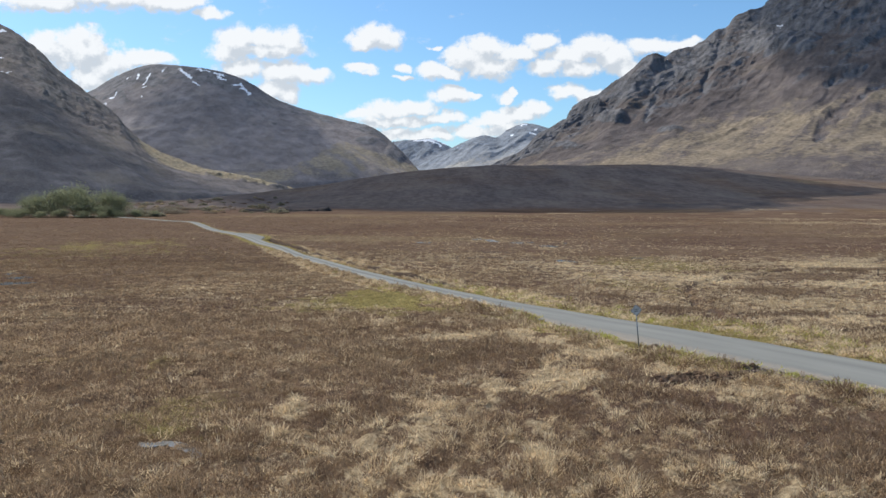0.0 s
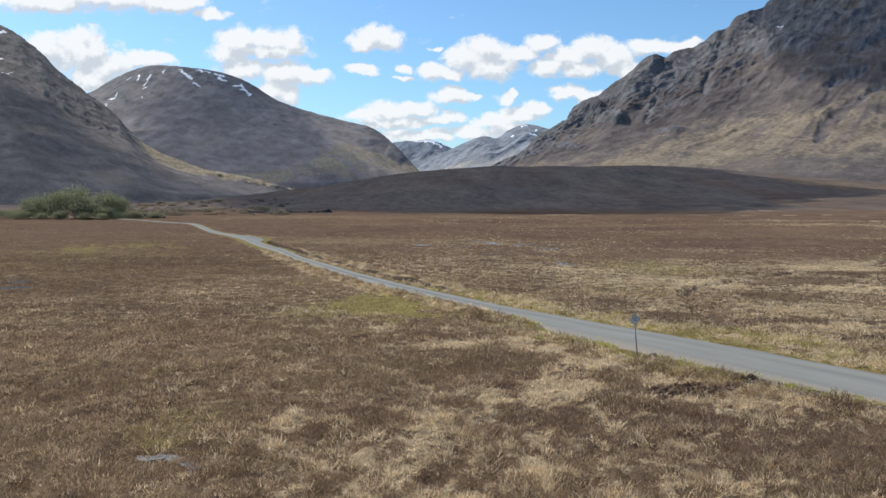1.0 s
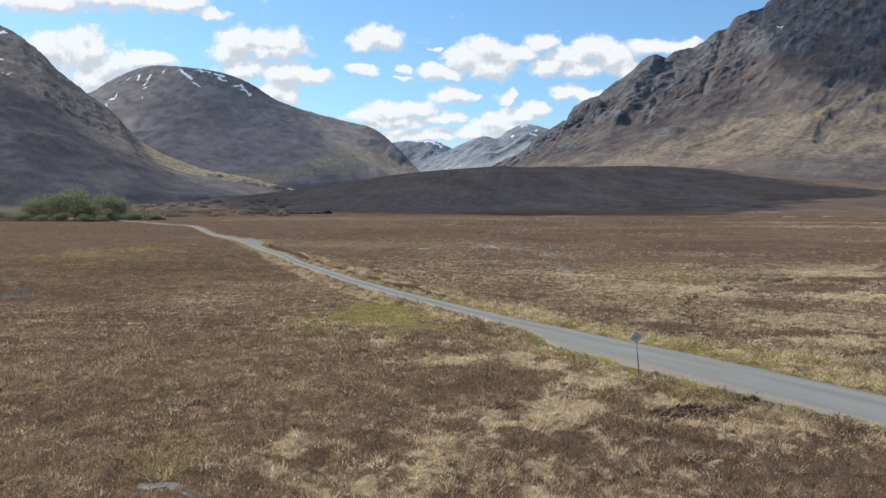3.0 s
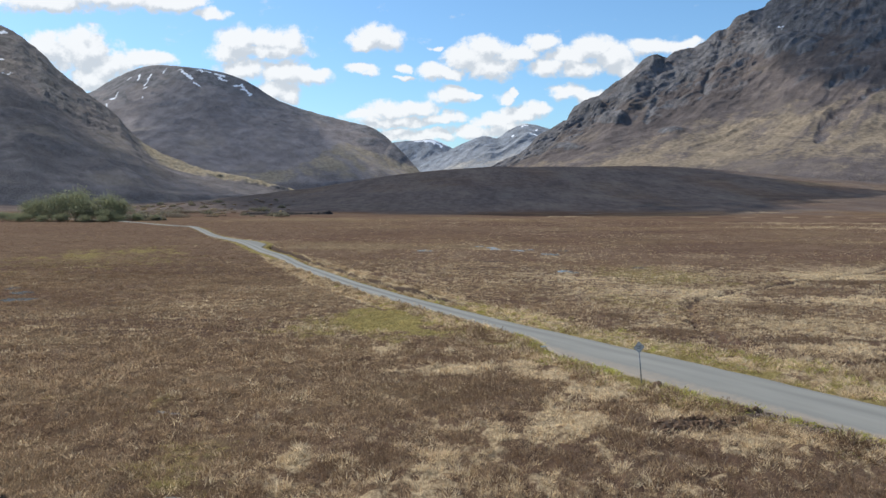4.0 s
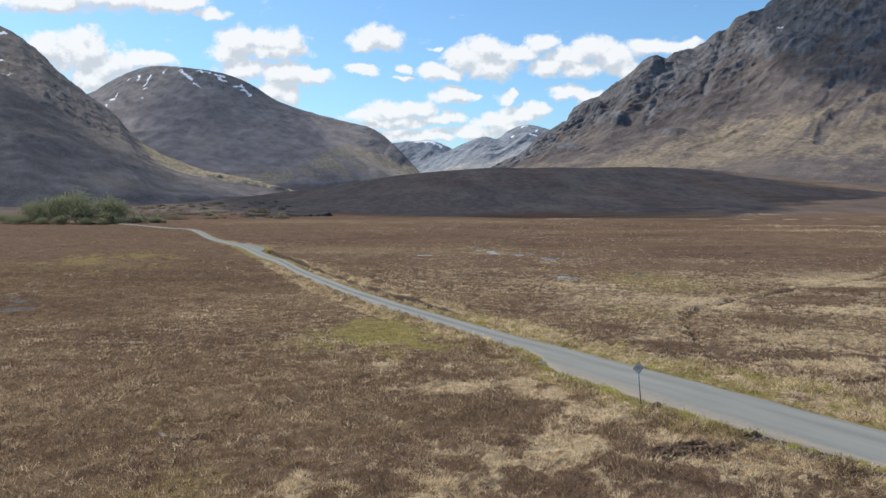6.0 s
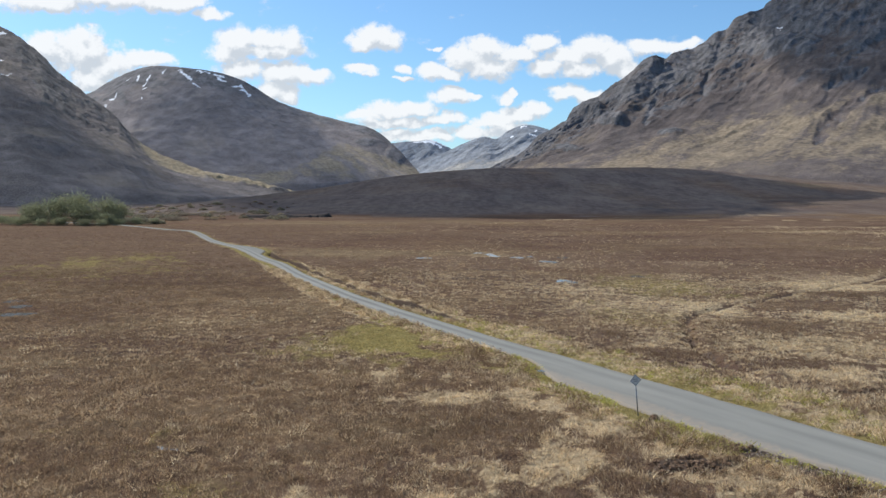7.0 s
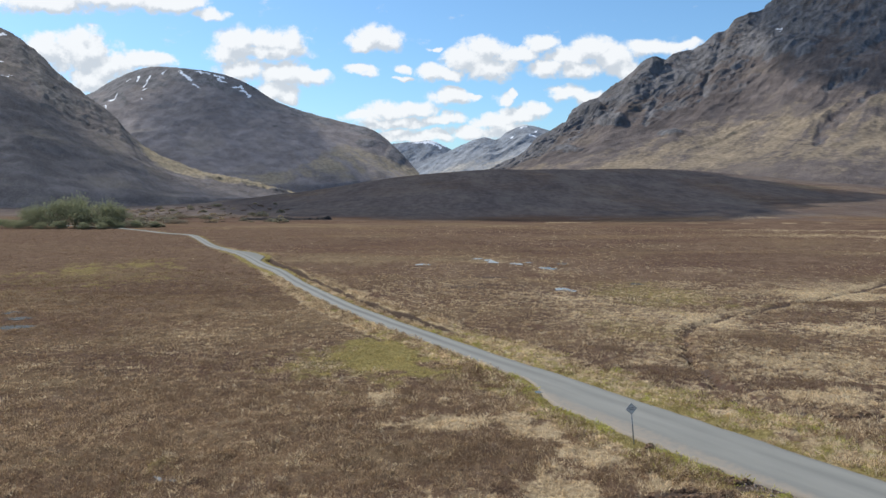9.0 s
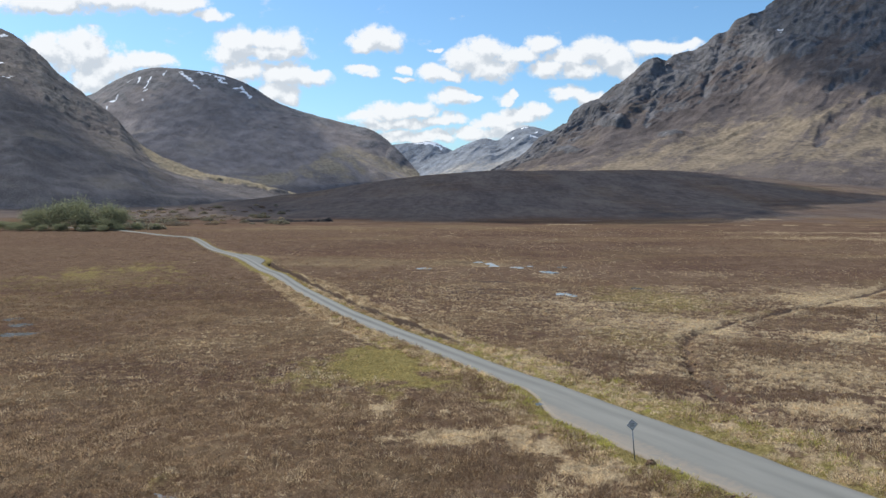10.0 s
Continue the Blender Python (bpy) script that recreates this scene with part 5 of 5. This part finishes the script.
def build_tree(height, spread, seed, leaves, count, label):
    rng = random.Random(seed)
    root = new("tree")
    bm = bmesh.new()
    bend = Vector((rng.uniform(-0.4, 0.4), rng.uniform(-0.4, 0.4), 0))
    rod(bm, (0, 0, -0.5), bend * 0.5 + Vector((0, 0, height * 0.35)), 0.20, 0.13, 9)
    rod(bm, bend * 0.5 + Vector((0, 0, height * 0.34)), bend + Vector((0, 0, height * 0.8)), 0.13, 0.04, 8)
    part("trunk", bm, BARK, root, "grey birch trunk", True)
    tips = []
    for k in range(12):
        h0 = height * rng.uniform(0.03, 0.66)
        a = rng.uniform(0, math.tau)
        reach = spread * rng.uniform(0.5, 1.0) * (1.15 - h0 / height)
        tip = Vector((math.cos(a) * reach, math.sin(a) * reach, min(height * 0.95, h0 + height * rng.uniform(0.12, 0.35))))
        bm = bmesh.new()
        rod(bm, bend * (h0 / height) + Vector((0, 0, h0)), tip, 0.07, 0.02, 6)
        part("limb", bm, BARK, root)
        tips.append(tip)
    tips.append(bend + Vector((0, 0, height * 0.88)))
    nrng = np.random.default_rng(seed)
    which = nrng.integers(0, len(tips), count)
    centre = np.array([tuple(t) for t in tips])[which]
    off = nrng.normal(0, 1, (count, 3)) * np.array([0.36 * spread, 0.36 * spread, 0.12 * height])
    p = centre + off
    p[:, 2] = np.clip(p[:, 2] - 0.10 * height, 0.15, None)
    d1, d2 = nrng.normal(0, 1, (count, 3)), nrng.normal(0, 1, (count, 3))
    size = nrng.uniform(0.12, 0.32, (count, 1))
    d1 *= size / np.linalg.norm(d1, axis=1)[:, None]
    d2 *= size / np.linalg.norm(d2, axis=1)[:, None]
    verts = np.stack([p - d1, p + d2, p + d1, p - d2], 1).reshape(-1, 3)
    # Tone rises with height: shade low in the crown is put into the leaves.
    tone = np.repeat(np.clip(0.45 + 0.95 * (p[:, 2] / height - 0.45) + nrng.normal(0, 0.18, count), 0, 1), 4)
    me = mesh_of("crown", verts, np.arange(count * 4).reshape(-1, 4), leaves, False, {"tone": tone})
    new("crown", me).parent = root
    return tagged(root, label, "tree", "trees beyond the plain")


TREE_A = build_tree(9.2, 6.6, 1, LEAVES, 4000, "broad birch tree in pale green spring leaf")
TREE_B = build_tree(7, 7.0, 2, LEAVES, 4000, "low spreading willow tree in fresh green leaf")
TREE_C = build_tree(5, 5.5, 3, TWIGS, 2000, "bare brown scrub tree on the moor edge")


def stand(tree, x, y, turn, size, first=False, wide=1.0, tall=1.22):
    z = float(land(np.array([x]), np.array([y]))[0])
    m = pose(x, y, z, 0, 0, turn) @ Matrix.Diagonal((wide * size, wide * size, tall * size, 1))
    if first:
        tree.matrix_world = m
    else:
        copy_thing(tree, m)


stand(TREE_A, -195, 400, 0, 1.12, True)
stand(TREE_B, -182, 398, 40, 0.8, True)
stand(TREE_C, -166, 462, 0, 0.7, True, 1.8, 0.8)
rng = random.Random(12)
for x, y, size in [(-209, 402, 1.0), (-203, 408, 1.15), (-186, 407, 1.02), (-217, 400, 0.82), (-226, 404, 0.72), (-177, 408, 0.78)]:
    stand(TREE_A, x, y, rng.uniform(0, 360), size)
for x, y, size in [(-201, 392, 0.59), (-175, 398, 0.57), (-224, 396, 0.6), (-231, 399, 0.6), (-211, 390, 0.47), (-190, 392, 0.52), (-167, 403, 0.4), (-159, 410, 0.34), (-239, 401, 0.62), (-168, 404, 0.5), (-160, 410, 0.42), (-226, 392, 0.45), (-203, 389, 0.5), (-180, 391, 0.45)]:
    stand(TREE_B, x, y, rng.uniform(0, 360), size)
for x, y, size in [(-178, 470, 0.75), (-205, 560, 1.1), (-215, 570, 1.0), (-196, 566, 0.9), (-186, 575, 0.8), (-262, 462, 0.6), (-172, 480, 0.5), (-196, 466, 0.7), (-190, 474, 0.8), (-183, 462, 0.6), (-203, 478, 0.8), (-176, 488, 0.6), (-245, 470, 0.7), (-230, 520, 0.6), (-212, 530, 0.5), (-190, 515, 0.45), (-168, 540, 0.5), (-158, 505, 0.4), (-240, 560, 0.8), (-180, 600, 0.8), (-222, 610, 0.9), (-260, 600, 0.9), (-150, 590, 0.6)]:
    stand(TREE_C, x, y, rng.uniform(0, 360), 0.8 * size, False, 2.0, 0.75)


def build_scrub(height, spread, seed, leaves, count, label):
    """A low bush: a few stems and a loose crown."""
    rng = random.Random(seed)
    root = new("bush")
    for k in range(4):
        a = rng.uniform(0, math.tau)
        bm = bmesh.new()
        rod(bm, (0, 0, -0.3), (0.5 * spread * math.cos(a), 0.5 * spread * math.sin(a), 0.7 * height), 0.05, 0.015, 5)
        part("stem", bm, BARK, root)
    nrng = np.random.default_rng(seed)
    way = nrng.normal(0, 1, (count, 3))
    way /= np.linalg.norm(way, axis=1)[:, None]
    lumps = 0.7 + 0.6 * fbm(way[:, 0] * 2 + seed, way[:, 1] * 2 + 3, 2, 400 + seed)
    p = way * (lumps * nrng.random(count) ** 0.4)[:, None] * np.array([spread, spread, height])
    p[:, 2] = np.abs(p[:, 2])
    d1, d2 = nrng.normal(0, 1, (count, 3)), nrng.normal(0, 1, (count, 3))
    size = nrng.uniform(0.18, 0.42, (count, 1))
    d1 *= size / np.linalg.norm(d1, axis=1)[:, None]
    d2 *= size / np.linalg.norm(d2, axis=1)[:, None]
    verts = np.stack([p - d1, p + d2, p + d1, p - d2], 1).reshape(-1, 3)
    # Bush leaves darken downwards, the crown's own shade put into their tone.
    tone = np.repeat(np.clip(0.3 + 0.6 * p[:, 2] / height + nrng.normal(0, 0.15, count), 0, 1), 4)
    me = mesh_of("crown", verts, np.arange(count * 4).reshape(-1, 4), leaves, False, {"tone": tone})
    new("crown", me).parent = root
    return tagged(root, label, "bush", "scrub at the moor's edge")


BUSHES = [build_scrub(1.9, 2.6, 31, leaf_material("brown_scrub", (0.125, 0.088, 0.066), (0.255, 0.19, 0.14)), 260, "low brown heathery bush on the moor edge"),
          build_scrub(2.4, 2.2, 32, leaf_material("grey_willow", (0.14, 0.125, 0.085), (0.28, 0.25, 0.175)), 260, "grey-green willow bush on the moor edge"),
          build_scrub(1.6, 2.4, 33, leaf_material("yellow_scrub", (0.22, 0.17, 0.10), (0.44, 0.35, 0.22)), 220, "pale yellowish bush of dry reeds")]
spots = random.Random(44)
for k in range(170):
    y = spots.uniform(470, 820)
    x = y * spots.uniform(-0.47, -0.20)
    kind = k if k < 3 else spots.choice((0, 0, 0, 0, 1, 2))
    stand(BUSHES[kind], x, y, spots.uniform(0, 360), spots.uniform(0.5, 1.25), k < 3, spots.uniform(1.0, 1.7), spots.uniform(0.8, 1.4))


for k in range(16):
    y = spots.uniform(405, 445)
    stand(BUSHES[spots.choice((0, 1, 1))], y * spots.uniform(-0.455, -0.385), y, spots.uniform(0, 360), spots.uniform(0.8, 1.5), False, 1.5, 0.9)


# ---------------- heather, moor grass and verge grass ----------------
def scatter(count, near, far, wide, seed):
    """Places on the moor, thinning out with the distance."""
    g = np.random.default_rng(seed)
    r = (near ** 0.75 + g.random(count) * (far ** 0.75 - near ** 0.75)) ** (1 / 0.75)
    a = np.radians(g.uniform(-wide, wide, count))
    return r * np.sin(a), r * np.cos(a), g


def tussocks(name, label, mat, x, y, g, blades, height, spread, lean, tone_lift, width, dome=0.0, richer=0.0):
    """One mesh of many tussocks, each of tapered blades that spring from its foot."""
    n = len(x)
    z = land(x, y) - 0.03
    r = np.hypot(x, y)
    clump = ease(0.42, 0.66, fbm(x / 0.9, y / 0.9, 2, 302))
    grow = g.uniform(0.55, 1.25, n) * (0.70 + 0.75 * clump)
    tuft_tone = np.clip(0.40 + 1.3 * (fbm(x / 0.55, y / 0.55, 2, 301) - 0.5) + 0.5 * (fbm(x / 3.2, y / 3.2, 3, 304) - 0.5) + g.normal(0, 0.20 if mat is HEATHER_BLADES else 0.28, n) - 0.16 * (clump - 0.4) * (mat is HEATHER_BLADES), 0, 1)
    tuft_tone = tuft_tone - (0.22 if mat is HEATHER_BLADES else 0.12) * heath(x, y)
    tuft_tone = tuft_tone + (1.3 * (fbm(x / 26, y / 11, 4, 303) - 0.5) + 0.06) * ease(28, 70, r)
    tuft_tone = tuft_tone + richer - 0.22 * ease(-25, -60, x) + 0.10 * ease(12, 24, x) * ease(38, 46, y) * (1 - ease(90, 140, y))
    i = np.repeat(np.arange(n), blades)
    m = len(i)
    a, q = g.uniform(0, math.tau, m), np.sqrt(g.random(m))
    bx, by = x[i] + spread * grow[i] * q * np.cos(a), y[i] + spread * grow[i] * q * np.sin(a)
    h = height * grow[i] * g.uniform(0.5, 1.15, m)
    bz = z[i] + dome * grow[i] * (1 - q ** 2) * np.sqrt(g.random(m))
    way = np.stack([lean * q * np.cos(a) + g.normal(0, 0.22 + 0.3 * lean, m), lean * q * np.sin(a) + g.normal(0, 0.22 + 0.3 * lean, m), 0.9 + 0 * q], 1)
    way = way / np.linalg.norm(way, axis=1)[:, None] * h[:, None]
    t = g.uniform(0, math.tau, m)
    w = width * np.clip(r[i] / 32.0, 0.8, 4.0) ** 0.8 * g.uniform(0.5, 1.5, m)
    far_off = ease(50, 90, r[i])
    own = g.normal(0, 0.30 if mat is HEATHER_BLADES else 0.36, m) * (1 - 0.65 * far_off)
    dx, dy = 0.5 * w * np.cos(t), 0.5 * w * np.sin(t)
    verts = np.stack([np.stack([bx - dx, by - dy, bz], 1), np.stack([bx + dx, by + dy, bz], 1),
                      np.stack([bx, by, bz], 1) + way], 1)
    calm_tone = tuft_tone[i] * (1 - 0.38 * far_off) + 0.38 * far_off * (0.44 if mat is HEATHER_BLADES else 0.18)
    # Tips are pale; darker feet put the shade between tufts into the tone.
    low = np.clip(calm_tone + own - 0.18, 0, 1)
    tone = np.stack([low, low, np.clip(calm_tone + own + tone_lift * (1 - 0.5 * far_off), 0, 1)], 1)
    me = mesh_of(name, verts.reshape(-1, 3), np.arange(3 * m).reshape(-1, 3), mat, False, {"tone": tone.ravel()})
    return tagged(new(name, me), label, "plants", kind="stuff")


gx, gy, g = scatter(112000, 13.5, 190.0, 37.5, 7)
ex, ey, _ = scatter(12500, 0.3, 60.0, 180.0, 8)
fx, fy, _ = scatter(42000, 120.0, 430.0, 34.0, 9)
gx, gy = np.r_[gx, ex, fx], np.r_[gy, ey, fy]
sparse = np.hypot(gx, gy)
there = (sparse > 190) | (g.random(len(gx)) > 0.75 * ease(105, 190, sparse))
gx, gy = gx[there], gy[there]
out, side, _ = beyond_road(gx, gy)
straw, green, bare = plants(gx, gy)
luck = g.random(len(gx))
wet = np.zeros(len(gx), bool)
for px, py, prx, pry in PUDDLES + [(x, y - 0.8, 1.1 * rx, ry + 1.2) for x, y, rx, ry in BOG_POOLS]:
    wet |= np.hypot((gx - px) / prx, (gy - py) / pry) < 0.35 + 0.6 * luck
gaps = (straw > 0.45) & (fbm(gx / 0.36, gy / 0.42, 2, 39) < 0.46)
free = ~wet & ~gaps & (out > 0.12) & (bare < 0.45 + 0.3 * (luck - 0.5))
is_green = free & (green > 0.25 + 0.5 * luck)
is_straw = free & ~is_green & (straw + 0.60 * (g.random(len(gx)) - 0.5) > 0.49)
is_heath = free & ~is_green & ~is_straw
for chosen, name, label, mat, height, spread, lean, lift in (
        (is_heath, "heather", "wiry brown winter heather in low tussocks", HEATHER_BLADES, 0.17, 0.36, 0.75, 0.24),
        (is_straw, "moor_grass", "bleached straw-coloured moor grass lying in tufts", STRAW_BLADES, 0.24, 0.26, 1.15, 0.30),
        (is_green, "verge_grass", "yellow-green mossy grass along the road", GREEN_BLADES, 0.17, 0.30, 0.9, 0.2)):
    close = np.hypot(gx, gy) < 58
    dome = 0.26 if mat is HEATHER_BLADES else 0.14 if mat is STRAW_BLADES else 0.06
    richer = 0.55 * (np.clip(straw, 0, 1) - 0.50) if mat is STRAW_BLADES else 0.25 * (straw - 0.25) if mat is HEATHER_BLADES else 0 * straw
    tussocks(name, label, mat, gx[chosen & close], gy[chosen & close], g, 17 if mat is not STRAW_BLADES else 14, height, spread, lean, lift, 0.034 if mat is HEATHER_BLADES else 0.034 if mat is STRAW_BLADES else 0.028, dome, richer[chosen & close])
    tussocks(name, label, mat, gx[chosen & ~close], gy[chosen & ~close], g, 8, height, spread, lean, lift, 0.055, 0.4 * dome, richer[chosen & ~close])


# coarse clumps on the banks beside the road
bg = np.random.default_rng(17)
count = 17000
bi = bg.integers(40, len(ROAD) - 760, count)
on_right = bg.random(count) < 0.55
stray = np.where(on_right, bg.uniform(0.4, 6.0, count), bg.uniform(0.35, 3.0, count))
reach = np.where(on_right, -right_width(ROAD[bi, 1]) - stray, left_width(ROAD[bi, 1]) + stray)
bx, by = ROAD[bi, 0] + ROAD_LEFT[bi, 0] * reach, ROAD[bi, 1] + ROAD_LEFT[bi, 1] * reach
lumps = fbm(bx / 1.5, by / 1.5, 2, 311)
keep = (lumps > 0.46) & (by > 22) & (beyond_road(bx, by)[0] > 0.3) & ~(on_right & (by > 84) & (np.abs(stray - 2.0) < 0.75))
bx, by, on_right, stray = bx[keep], by[keep], on_right[keep], stray[keep]
ledge = ~on_right & (by < 64) & (stray < 1.25)          # the mossy ledge of the passing place
lip = on_right & (by > 84) & (by < 212) & (stray > 2.6) & (stray < 3.3)      # heather hanging over the ditch
dark = ~ledge & (bg.random(len(bx)) < np.where(lip, 0.75, np.where(on_right, 0.26 + 0.1 * ease(80, 100, by), 0.34)))
mossy = ~dark & (by < 90) & (ledge | (bg.random(len(bx)) < np.where(on_right, 0.52, 0.40)))
for chosen, name, label, mat in ((dark, "heather", "taller dark heather clumps on the road bank", HEATHER_BLADES),
                                 (~dark & ~mossy, "moor_grass", "coarse pale grass clumps on the road bank", STRAW_BLADES),
                                 (mossy, "verge_grass", "bright mossy green clumps on the road verge", MOSSY_BLADES)):
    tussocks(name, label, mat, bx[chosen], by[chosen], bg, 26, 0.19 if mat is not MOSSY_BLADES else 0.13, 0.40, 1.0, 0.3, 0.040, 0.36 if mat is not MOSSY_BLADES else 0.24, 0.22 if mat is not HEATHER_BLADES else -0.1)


# dark tufts that stand in the wet hollow and round it
wg = np.random.default_rng(29)
wx, wy = wg.uniform(-11.4, -6.2, 420), wg.uniform(23.8, 26.2, 420)
keep = fbm(wx / 0.5, wy / 0.35, 2, 331) > 0.54
tussocks("bog_grass", "short dark bog grass in and round a puddle", HEATHER_BLADES, wx[keep], wy[keep], wg, 34, 0.17, 0.30, 0.9, 0.1, 0.018, 0.2, -0.22)


# single heather cushions between the moss and the pale grass
cg = np.random.default_rng(23)
ci = cg.integers(60, 260, 1500)
creach = left_width(ROAD[ci, 1]) + cg.uniform(1.3, 4.2, 1500)
cx, cy = ROAD[ci, 0] + ROAD_LEFT[ci, 0] * creach, ROAD[ci, 1] + ROAD_LEFT[ci, 1] * creach
keep = (fbm(cx / 2.2, cy / 2.2, 2, 321) > 0.53) & (cy > 24) & (cy < 66) & (beyond_road(cx, cy)[0] > 1.2)
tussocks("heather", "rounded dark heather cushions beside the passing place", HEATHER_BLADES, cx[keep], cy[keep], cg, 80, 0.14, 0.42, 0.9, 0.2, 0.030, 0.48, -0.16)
